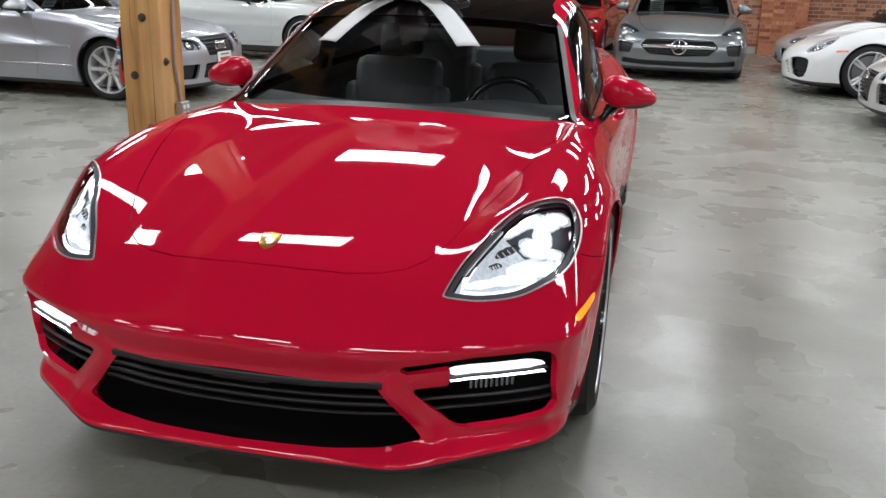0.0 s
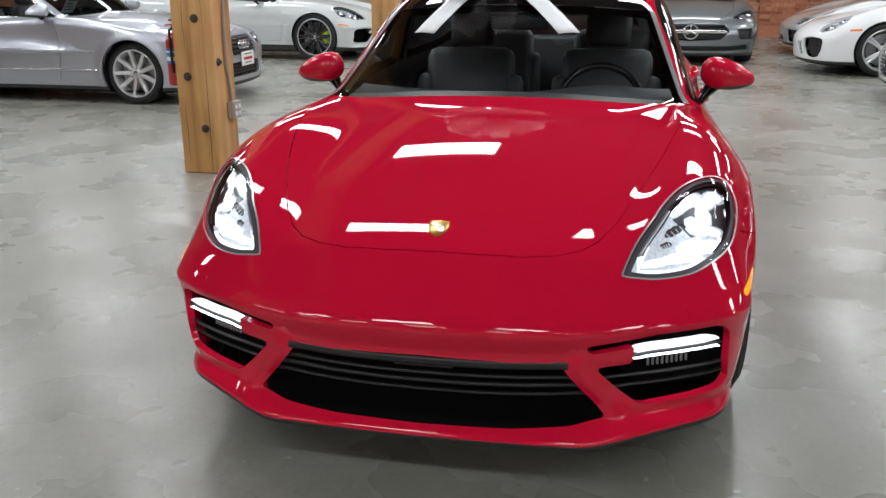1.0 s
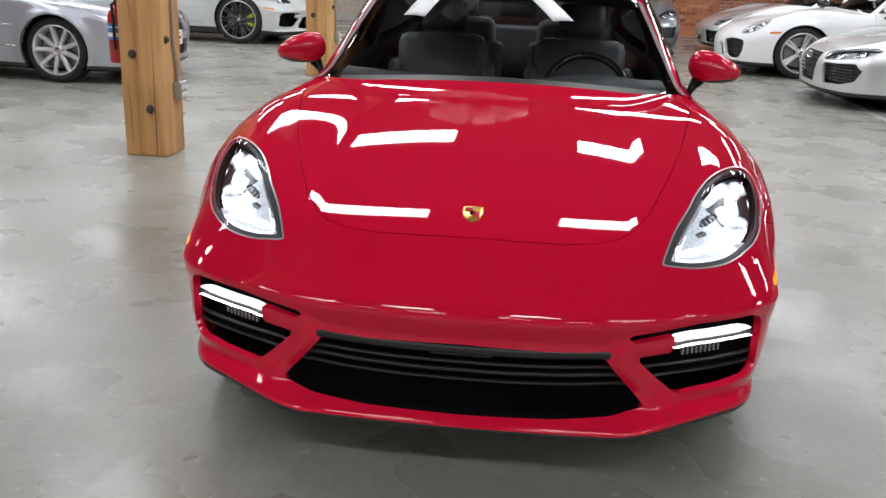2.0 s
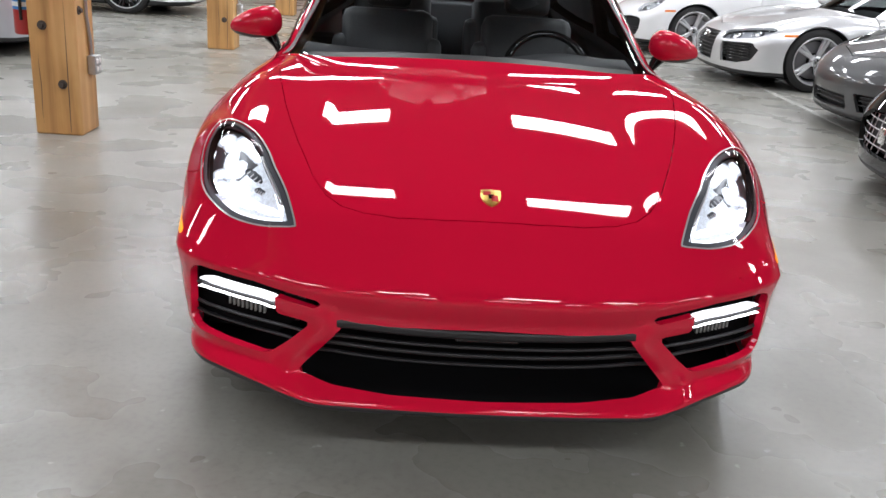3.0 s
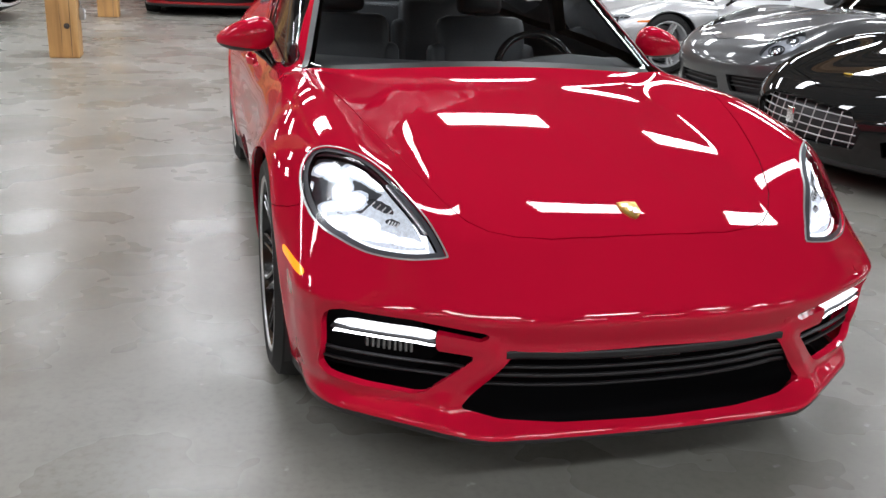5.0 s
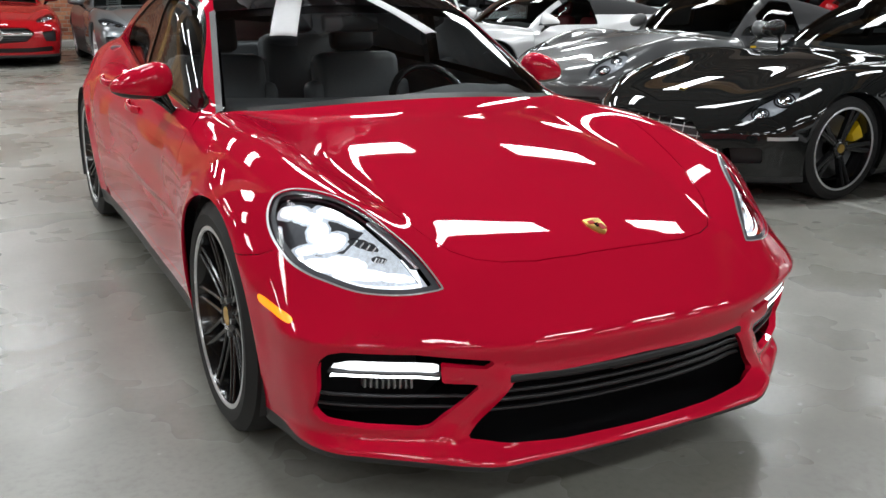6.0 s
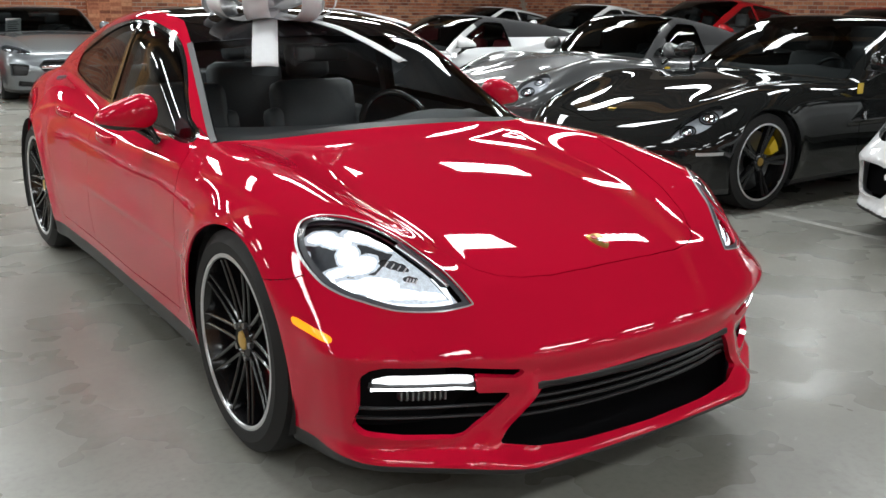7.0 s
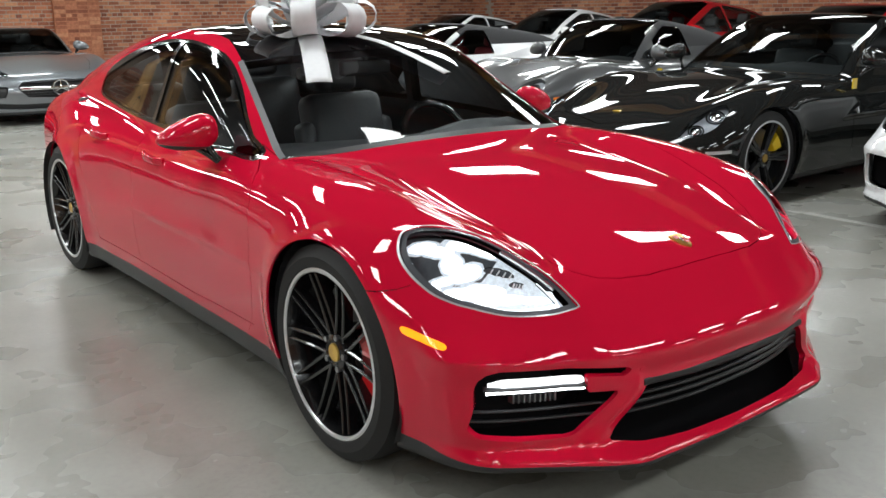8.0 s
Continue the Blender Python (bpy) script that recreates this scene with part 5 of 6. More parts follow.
def timber_post(x, y, fittings):
    """A square fir post with chamfered edges and iron bolts."""
    ob = thing("timber_post", pose(x, y, 0), "square fir timber post with iron bolts on the concrete", "post", "timber posts")
    bm = bmesh.new()
    box(bm, -0.15, 0.15, -0.15, 0.15, 0.0, CEILING - 0.3, 0.012)
    part("shaft", bm, WOOD, ob)
    for dx, z in ((0.043, 0.326), (-0.06, 0.688), (0.026, 1.082), (-0.05, 1.45), (0.03, 1.82)):
        bm = bmesh.new()
        bmesh.ops.create_cone(bm, cap_ends=True, segments=20, radius1=0.030, radius2=0.028, depth=0.008, matrix=pose(dx, -0.153, z, 90))
        bmesh.ops.create_cone(bm, cap_ends=True, segments=6, radius1=0.018, radius2=0.016, depth=0.022, matrix=pose(dx, -0.165, z, 90))
        part("bolt", bm, IRON, ob)
    for dy, z in ((-0.09, 0.785), (0.0, 1.28)):
        bm = bmesh.new()
        bmesh.ops.create_cone(bm, cap_ends=True, segments=20, radius1=0.028, radius2=0.026, depth=0.008, matrix=pose(0.153, dy, z, 0, 90))
        bmesh.ops.create_cone(bm, cap_ends=True, segments=6, radius1=0.017, radius2=0.015, depth=0.02, matrix=pose(0.163, dy, z, 0, 90))
        part("bolt", bm, IRON, ob)
    rnd = random.Random(int(y * 10))
    for k in range(5):
        bm = bmesh.new()
        x0, z0 = rnd.uniform(-0.11, 0.11), rnd.uniform(0.05, 2.2)
        length, sway = rnd.uniform(0.25, 0.7), rnd.uniform(-0.012, 0.012)
        a = [(x0 + sway * f + 0.003 * math.sin(9 * f + k), z0 + length * f) for f in np.linspace(0, 1, 9)]
        rows = [[bm.verts.new((x + d * math.sin(math.pi * f) * 0.0022, -0.1506, z)) for d in (-1, 1)] for (x, z), f in zip(a, np.linspace(0.05, 0.95, 9))]
        for r0, r1 in zip(rows[:-1], rows[1:]):
            bm.faces.new((r0[0], r0[1], r1[1], r1[0]))
        part("drying_crack", bm, IRON, ob, "dark drying crack in the wood")
    bm = bmesh.new()
    rows = [[bm.verts.new((0.075 + 0.006 * math.sin(1.7 * z) + d * (0.0018 + 0.0012 * math.sin(5 * z)), -0.1506, z)) for d in (-1, 1)] for z in np.linspace(0.02, 3.6, 40)]
    for r0, r1 in zip(rows[:-1], rows[1:]):
        bm.faces.new((r0[0], r0[1], r1[1], r1[0]))
    part("drying_crack", bm, IRON, ob, "dark drying crack in the wood")
    if fittings:
        bm = bmesh.new()
        tube(bm, [(0.163, 0.05, 0.49), (0.163, 0.04, 0.6), (0.163, 0.0, 0.75), (0.163, 0.01, 1.0), (0.163, 0.03, 1.3), (0.163, 0.03, CEILING - 0.3)], 0.011, 10)
        part("conduit", bm, GALV, ob, "thin steel conduit", smooth=50)
        bm = bmesh.new()
        box(bm, 0.152, 0.205, -0.005, 0.105, 0.375, 0.495, 0.006)
        bx = part("outlet_box", bm, GALV, ob, "grey steel outlet box")
        for zz in (0.41, 0.46):
            for yy in (0.025, 0.075):
                bm = bmesh.new()
                bmesh.ops.create_cone(bm, cap_ends=True, segments=14, radius1=0.017, radius2=0.016, depth=0.006, matrix=pose(0.207, yy, zz, 0, 90))
                part("socket", bm, PAPER, bx)
    return ob


for k, y in enumerate((3.94, 8.55, 13.1, -0.68, -5.3)):
    timber_post(-2.54, y, k < 2)
for x in (-2.54, 6.6):
    bm = bmesh.new()
    box(bm, -0.15, 0.15, WALL_FRONT + 0.05, WALL_BACK - 0.12, CEILING - 0.5, CEILING - 0.2, 0.01)
    o = part("roof_beam", bm, WOOD_BEAM)
    o.matrix_basis = pose(x, 0, 0)
    tagged(o, "long fir roof beam under the dark ceiling", "beam", kind="structure")


def extinguisher(x, y, z):
    """A red fire extinguisher hung on the side of a post."""
    ob = thing("fire_extinguisher", pose(x, y, z) @ Matrix.Diagonal((0.8, 0.8, 0.78, 1)), "red fire extinguisher with blue label hung on a timber post", "extinguisher")
    bm = bmesh.new()
    lathe(bm, [(0, 0.001), (0.0, 0.075), (0.012, 0.083), (0.40, 0.083), (0.44, 0.07), (0.47, 0.035), (0.485, 0.022), (0.50, 0.022), (0.50, 0.001)], axis="Z", steps=32)
    part("cylinder", bm, EXT_RED, ob, smooth=40)
    bm = bmesh.new()
    lathe(bm, [(0.20, 0.0845), (0.34, 0.0845)], axis="Z", steps=32)
    part("label", bm, LABEL_BLUE, ob, smooth=60)
    for z0, z1, r in ((0.225, 0.262, 0.0855), (0.30, 0.315, 0.0855)):
        bm = bmesh.new()
        lathe(bm, [(z0, r), (z1, r)], axis="Z", steps=32)
        part("label_bar", bm, PAPER, ob, smooth=60)
    bm = bmesh.new()
    box(bm, -0.02, 0.02, -0.022, 0.022, 0.50, 0.54, 0.004)
    box(bm, -0.012, 0.012, -0.14, 0.03, 0.545, 0.557, 0.003)
    box(bm, -0.012, 0.012, -0.13, 0.03, 0.575, 0.587, 0.003, pose(0, 0, 0, -6))
    part("lever", bm, EXT_RED, ob)
    bm = bmesh.new()
    tube(bm, [(0, -0.02, 0.52), (0.0, -0.09, 0.50), (0.01, -0.105, 0.4), (0.01, -0.10, 0.22), (0.01, -0.095, 0.12)], 0.012, 8)
    part("hose", bm, RUBBER, ob, smooth=50)
    bm = bmesh.new()
    box(bm, 0.07, 0.16, -0.03, 0.03, 0.1, 0.45, 0.004)
    part("bracket", bm, IRON, ob)


extinguisher(-2.80, 4.02, 0.60)


def strip_light():
    ob = thing("strip_light", pose(1.29, 2.45, 3.7), "white enamel fluorescent strip light hung from the ceiling", "lamp", "ceiling strip lights")
    bm = bmesh.new()
    box(bm, -0.62, 0.62, -0.24, 0.24, 0.02, 0.09, 0.015)
    part("housing", bm, WHITE_METAL, ob)
    bm = bmesh.new()
    box(bm, -0.60, 0.60, -0.22, 0.22, -0.005, 0.018)
    part("diffuser", bm, DIFFUSER, ob, "glowing white diffuser")
    for x in (-0.45, 0.45):
        bm = bmesh.new()
        tube(bm, [(x, 0, 0.08), (x, 0, CEILING - 0.005 - 3.7)], 0.005, 6)
        part("hanger", bm, GALV, ob)
    return ob


lamp = strip_light()
for y in (-6.3, -3.1, 2.45, 5.42, 8.38, 11.35, 14.3):
    for i in range(-4, 4):
        if (i, y) != (0, 2.45):
            copy_thing(lamp, pose(1.29 + 2.62 * i, y, 3.7))

RED_POSE = pose(0.006, 0, 0, 0, 0, 1.06)
red_car = car(R, RED_POSE, "glossy carmine red four-door fastback with lit headlamps", RED, h=0.0125)
red_car_details(red_car)
roof_bow()



# ---- the other cars ----
def shape(L, H, W, oh, wb, nose_z, hood_z, cowl, peak, belt, deck, back, r, rim, rims, **more):
    """Numbers of a car from its main measures: length, height, half width, front overhang, wheelbase, heights and roof stations."""
    s = {"length": L, "height": H, "half": W, "belt": belt, "dash": cowl + 0.15, "cabin_end": back, "half_cabin": W - 0.24, "roof_mid": peak, "floor": 0.13,
         "top": spline((0, nose_z - 0.10), (0.15, nose_z - 0.02), (0.45, nose_z + 0.30 * (hood_z - nose_z)), (oh, nose_z + 0.72 * (hood_z - nose_z)), (cowl, hood_z),
                       (peak, belt + 0.02), (back, deck), (L - 0.2, deck - 0.02), (L, deck - 0.08)),
         "fender": spline((0.1, 0.0), (0.4, 0.02), (oh, more.pop("swell", 0.05)), (cowl, 0.02), (peak + 0.3, 0.0), (oh + wb, more.pop("haunch", 0.03)), (L, 0.0)),
         "fender_x": spline((0, W * 0.66), (0.5, W * 0.72), (oh, W * 0.80), (L, W * 0.80)),
         "wide": spline((0, W - 0.06), (0.3, W - 0.045), (oh, W - 0.015), (oh + wb * 0.45, W - 0.04), (oh + wb, W - 0.01), (L, W - 0.14)),
         "nose": curve((0.1, 0.12), (0.18, 0.05), (0.3, 0.03), (0.45, 0.02), (nose_z, 0.07), (nose_z + 0.2, 0.16)),
         "tail": curve((0.15, L - 0.12), (0.5, L), (deck, L - 0.03), (deck + 0.2, L - 0.1)),
         "sweep": more.pop("sweep", 0.36), "power": more.pop("power", 2.4), "tuck": 0.25, "lean": 0.3, "crown": 0.08, "round": 0.15, "round_front": 0.14,
         "roof": curve((cowl - 0.55, hood_z - 0.45), (cowl, hood_z - 0.01), (cowl + (peak - cowl) * 0.55, hood_z + 0.72 * (H - hood_z)), (peak, H),
                       (peak + (back - peak) * 0.45, H - 0.22 * (H - deck)), (back, deck + 0.02), (back + 0.25, deck - 0.25), (back + 0.5, belt - 0.5)),
         "cabin": spline((cowl, W - 0.15), (peak, W - 0.12), (back, W - 0.24), (L, W - 0.4)),
         "bow": 0.4, "screen_half": (W - 0.22, W - 0.35), "axle": ((oh, r, r + 0.03), (oh + wb, r, r + 0.03)), "tyre": (r, rim, 0.24), "rims": rims,
         "mirror": (W + 0.01, cowl + 0.42, belt + 0.07), "flare": 0.015}
    top_z = H - 0.09
    if "dlo" not in more:
        s["dlo"] = ((cowl + 0.22, belt + 0.02), (cowl + 0.50, belt + 0.45 * (top_z - belt)), (peak - 0.25, top_z - 0.01), (peak + 0.2, top_z), (peak + (back - peak) * 0.5, H - 0.30 * (H - deck) - 0.08),
                    (back - 0.35, belt + 0.10), (back - 0.45, belt + 0.04), (peak, belt + 0.02))
    s.update(more)
    s["glass"] = cabin_glass(s, s.get("split", peak + 0.35), SIDE_GLASS, ((cowl + 0.01, cowl + (peak - cowl) * 0.86), (peak + (back - peak) * 0.4, back - 0.05)))
    s["lip"] = lambda x, y, z: z - 0.19
    on_side = lambda x, y, z: (x > 0.5) & (z < belt + 0.05)
    door = (cowl + 0.22, s.get("split", peak + 0.35))
    hood_line = ((0, 0.2), (W * 0.5, 0.34), (W * 0.62, 0.7), (W * 0.72, cowl), (W * 0.72, cowl + 0.1))
    s["seams"] = [seam(((door[0] + 0.05, belt), (door[0], 0.6), (door[0] + 0.06, 0.24)), (1, 2), on_side, 0.003), seam(((door[1], belt), (door[1] - 0.02, 0.6), (door[1] - 0.05, 0.24)), (1, 2), on_side, 0.003),
                  seam(hood_line, (0, 1), lambda x, y, z: (z > nose_z - 0.04) & (y < cowl + 0.02), 0.003)]
    s["panels"] = [("hood", lambda x, y, z: np.where((z > nose_z - 0.04) & (y < cowl + 0.02), loop_distance(np.array(((-0.2, 0.2),) + hood_line + ((-0.2, cowl + 0.1),)), x, y), 1.0)),
                   ("door", lambda x, y, z: np.where((x > 0.5) & (z < belt + 0.1), loop_distance(np.array(((door[0] + 0.05, belt + 0.04), (door[0], 0.6), (door[0] + 0.06, 0.24), (door[1] - 0.05, 0.24), (door[1] - 0.02, 0.6), (door[1], belt + 0.04))), y, z), 1.0))]
    return s


def opening(loop, steps=0, zmax=0.75):
    return plane_loop(loop, (0, 2), lambda x, y, z: (y < 0.8) & (z < zmax), steps)


def lamp_on_wing(loop, zmin=0.45):
    lp = smooth_loop(loop, 5)
    return lambda x, y, z: np.where((z > zmin) & (y < 1.3), loop_distance(lp, x, y), 1.0)


def lamp_on_face(loop, zmin=0.4, steps=4):
    return plane_loop(loop, (0, 2), lambda x, y, z: y < 0.9, steps)


def bars(ob, f, zs, half, mat, depth=0.03, size=(0.02, 0.012), name="grille_bar", x0=None):
    for z in zs:
        bm = bmesh.new()
        xs = np.linspace(-half, half, 13) if x0 is None else np.linspace(x0, half, 7)
        swept(bm, [(x, surface_y(f, abs(x), z) + depth, z) for x in xs], rounded(*size))
        part(name, bm, mat, ob, smooth=60)


def uprights(ob, f, xs, z0, z1, mat, depth=0.03, w=0.008, name="grille_bar"):
    for x in xs:
        bm = bmesh.new()
        y0, y1 = surface_y(f, abs(x), z0) + depth, surface_y(f, abs(x), z1) + depth
        tube(bm, [(x, y0, z0), (x, y1, z1)], w, 6)
        part(name, bm, mat, ob)


def emblem(ob, f, x, z, r, mat, kind="star"):
    """A plain round or shield badge standing on the nose."""
    y = surface_y(f, abs(x), z)
    bm = bmesh.new()
    if kind == "star":
        ring = [(x + r * math.cos(2 * math.pi * k / 24), y - 0.015, z + r * math.sin(2 * math.pi * k / 24)) for k in range(25)]
        tube(bm, ring, r * 0.13, 6, cap=False)
        for k in range(3):
            a = math.pi / 2 + 2 * math.pi * k / 3
            tube(bm, [(x, y - 0.018, z), (x + r * math.cos(a), y - 0.015, z + r * math.sin(a))], [r * 0.16, r * 0.05], 6)
    elif kind == "rings":
        for k in range(4):
            ring = [(x + (k - 1.5) * r * 1.3 + r * math.cos(2 * math.pi * q / 20), y - 0.008, z + r * math.sin(2 * math.pi * q / 20)) for q in range(21)]
            tube(bm, ring, r * 0.16, 6, cap=False)
    else:
        box(bm, x - r * 0.7, x + r * 0.7, y - 0.012, y + 0.004, z - r, z + r, 0.004)
    part("badge", bm, mat, ob, smooth=50)


def plate(ob, f, z, mat=None):
    """A plain number plate with bars for its writing."""
    y = surface_y(f, 0.1, z)
    bm = bmesh.new()
    box(bm, -0.155, 0.155, y - 0.022, y - 0.010, z - 0.077, z + 0.077, 0.004)
    pl = part("number_plate", bm, PAPER, ob, "white dealer plate")
    for k, (w, h, dz) in enumerate(((0.11, 0.03, 0.0), (0.08, 0.012, -0.045), (0.09, 0.012, 0.05))):
        bm = bmesh.new()
        box(bm, -w, w, y - 0.024, y - 0.021, z + dz - h / 2, z + dz + h / 2)
        part("plate_bar", bm, RED_CALIPER if k == 0 else BLACK_TRIM, pl)


def price_sheet(x, y, z, m, car_label):
    """A white sheet of paper on the dashboard behind the windscreen."""
    bm = bmesh.new()
    box(bm, -0.11, 0.11, -0.002, 0.0, 0, 0.27)
    ob = part("price_sheet", bm, PAPER)
    ob.matrix_basis = m @ pose(x, y, z, 35)
    tagged(ob, "white paper price sheet standing on a dashboard", "paper")
    for k in range(5):
        bm = bmesh.new()
        box(bm, -0.08, 0.08 - 0.02 * (k % 3), -0.004, -0.0025, 0.04 + 0.04 * k, 0.052 + 0.04 * k)
        part("print_line", bm, BLACK_TRIM, ob)


def toward(x, y, way):
    """A pose whose car front lies at x, y and looks along way (degrees; 0 towards -y, -90 towards -x, 90 towards +x)."""
    return pose(x, y, 0, 0, 0, way)


SILVER_BLUE = paint("silver_blue_paint", (0.50, 0.52, 0.58), 0.7, 0.05)
CHALK = paint("chalk_grey_paint", (0.58, 0.60, 0.60))
WHITE = paint("white_paint", (0.78, 0.79, 0.80))
SILVER = paint("silver_paint", (0.68, 0.69, 0.70), 0.5, 0.05)
DARK_SILVER = paint("grey_metal_paint", (0.20, 0.215, 0.23), 0.75, 0.08)
DARK_GREY = paint("slate_grey_paint", (0.066, 0.068, 0.071), 0.5, 0.08)
SATIN_CHROME = material("satin_chrome", (0.55, 0.55, 0.56), 0.4, 0.6)
BLACK = paint("black_paint", (0.012, 0.013, 0.013))
DEEP_RED = paint("deep_red_paint", (0.36, 0.008, 0.012))
BURGUNDY = material("burgundy_leather", (0.16, 0.012, 0.02), 0.5)
FABRIC = material("black_soft_top", (0.03, 0.03, 0.032), 0.9, 0, 0, 0.004, 0.3, 0.3)

HB = 0.034

# silver-blue sports sedan beside the timber posts
s = shape(4.86, 1.43, 0.925, 0.92, 2.76, 0.70, 0.93, 1.55, 2.75, 0.90, 0.98, 4.1, 0.33, 0.245, ((9, "slim"), ALLOY, None), sweep=0.26, power=3.0, flare=0.035, swell=0.0, haunch=0.0, round=0.07, round_front=0.09, lean=0.16, tuck=0.12, waist=0.72,
          lamps=[("headlamp", lamp_on_face(((0.42, 0.66), (0.62, 0.68), (0.80, 0.67), (0.80, 0.57), (0.60, 0.55), (0.42, 0.56))), 0.05)], rear_seats=True,
          holes=[("grille_backing", opening(((-0.1, 0.68), (0.36, 0.68), (0.30, 0.48), (-0.1, 0.48))), 0.05, GRILLE_BLACK),
                 ("intake_backing", opening(((-0.1, 0.40), (0.36, 0.40), (0.40, 0.24), (-0.1, 0.24))), 0.06, GRILLE_BLACK),
                 ("intake_backing", opening(((0.46, 0.40), (0.78, 0.40), (0.76, 0.24), (0.50, 0.24))), 0.06, GRILLE_BLACK)])
m = toward(-3.93, 7.65, 90)
a = car(s, m, "silver-blue four-door sports sedan with bright alloy wheels", SILVER_BLUE, h=HB)
f = car_solid(s)
bars(a, f, (0.64, 0.60, 0.56, 0.52), 0.33, BLACK_TRIM)
bars(a, f, (0.36, 0.32, 0.28), 0.36, BLACK_TRIM)
emblem(a, f, 0, 0.585, 0.045, CHROME, "rings")
for side in (-1, 1):
    for z, y0, y1, hgt, mat, name in ((0.36, 1.32, 3.28, 0.016, CHROME, "sill_strip"), (0.56, 1.36, 3.2, 0.03, SILVER_BLUE, "door_strip")):
        bm = bmesh.new()
        pts = []
        for y in np.linspace(y0, y1, 14):
            xs = np.arange(1.05, 0.6, -0.002)
            v = f(xs, np.full(xs.shape, y), np.full(xs.shape, z))
            pts.append((side * (xs[np.argmax(v < 0)] + 0.002), y, z))
        swept(bm, pts, rounded(0.014, hgt))
        part(name, bm, mat, a, smooth=60)
plate(a, f, 0.43)
price_sheet(-0.3, 2.05, 0.93, m, "")

# chalk-grey fastback with green calipers, and a white one, of the red car's kind
twin = dict(R)
twin.update(rims=((10, "twin"), BLACK_ALLOY, GREEN_CALIPER), rim_lip=ALLOY, lamp_label="clear unlit headlamp lens")
twin.pop("lamp_build")
twin["trim"] = [R["trim"][0], R["trim"][1], ("side_marker", R["trim"][2][1], AMBER_OFF)]
b = car(twin, toward(-3.6, 12.5, 90), "chalk-grey four-door fastback with acid green brake calipers", CHALK, h=HB)
twin = dict(twin)
twin.update(rims=((10, "twin"), ALLOY, None), rim_lip=None)
b = car(twin, toward(3.1, 0.86, -90), "white four-door fastback with black air intakes", WHITE, h=HB)
bars(b, RF, (0.37, 0.33, 0.29), 0.4, BLACK_TRIM)


def long_coupe(m, label, mat):
    """A long-nosed coupe with a wide grille and a round star badge."""
    s = shape(4.64, 1.26, 0.97, 0.93, 2.68, 0.66, 0.90, 1.98, 2.85, 0.88, 0.93, 4.25, 0.34, 0.245, ((10, "twin"), ALLOY, None), sweep=0.24, power=3.2,
              lamps=[("headlamp", lamp_on_wing(((0.60, 0.24), (0.72, 0.30), (0.86, 0.50), (0.88, 0.72), (0.80, 0.66), (0.68, 0.48), (0.60, 0.34))), 0.05)],
              holes=[("grille_backing", opening(((-0.1, 0.60), (0.46, 0.58), (0.54, 0.50), (0.42, 0.38), (-0.1, 0.35))), 0.07, GRILLE_BLACK),
                     ("intake_backing", opening(((0.64, 0.52), (0.86, 0.54), (0.86, 0.38), (0.68, 0.38))), 0.06, GRILLE_BLACK),
                     ("intake_backing", opening(((-0.1, 0.29), (0.50, 0.29), (0.78, 0.31), (0.80, 0.24), (0.5, 0.22), (-0.1, 0.22))), 0.06, GRILLE_BLACK)],
              trim=[("side_marker", plane_loop(((0.62, 0.60), (0.75, 0.60), (0.75, 0.55), (0.62, 0.55)), (1, 2), lambda x, y, z: x > 0.7, 0), AMBER_OFF)])
    ob = car(s, m, label, mat, h=HB)
    f = car_solid(s)
    bars(ob, f, (0.49,), 0.5, CHROME, 0.0, (0.03, 0.045))
    bars(ob, f, (0.565, 0.43, 0.40), 0.42, BLACK_TRIM)
    emblem(ob, f, 0, 0.49, 0.10, CHROME)
    price_sheet(-0.42, 2.5, 0.86, m, "")
    return ob


long_coupe(toward(1.05, 11.62, 0), "dark silver long-nosed two-seat coupe with a chrome star badge", DARK_SILVER)
long_coupe(toward(-1.15, 13.3, 0), "bright red long-nosed two-seat coupe by the brick wall", DEEP_RED)

# black grand tourer
s = shape(4.9, 1.34, 0.98, 0.98, 2.95, 0.58, 0.89, 1.85, 2.95, 0.92, 1.0, 4.35, 0.345, 0.265, ((5, "twin"), BLACK_ALLOY, YELLOW_CALIPER), rim_lip=ALLOY, sweep=0.42, power=2.2, swell=0.08, wing=0.24,
          lamps=[("headlamp", lamp_on_wing(((0.68, 0.275), (0.775, 0.343), (0.846, 0.458), (0.852, 0.575), (0.80, 0.662), (0.755, 0.672), (0.712, 0.59), (0.692, 0.48), (0.682, 0.38))), 0.04)], rear_seats=True,
          holes=[("grille_backing", opening(((-0.1, 0.52), (0.42, 0.50), (0.54, 0.40), (0.50, 0.28), (-0.1, 0.25))), 0.09, GRILLE_BLACK),
                 ("intake_backing", opening(((0.64, 0.36), (0.84, 0.38), (0.84, 0.28), (0.66, 0.26))), 0.06, GRILLE_BLACK)],
          trim=[("side_marker", plane_loop(((0.36, 0.449), (0.535, 0.453), (0.535, 0.431), (0.36, 0.427)), (1, 2), lambda x, y, z: x > 0.7, 0), ALLOY)])
m = toward(2.52, 3.33, -90)
k = car(s, m, "glossy black two-door grand tourer with yellow brake calipers", BLACK, h=0.028)
f = car_solid(s)
bars(k, f, (0.46, 0.41, 0.36, 0.31), 0.48, SATIN_CHROME, 0.035, (0.008, 0.008))
uprights(k, f, np.linspace(-0.44, 0.44, 9), 0.27, 0.50, SATIN_CHROME, 0.035, 0.004)
emblem(k, f, 0, 0.40, 0.05, CHROME, "shield")
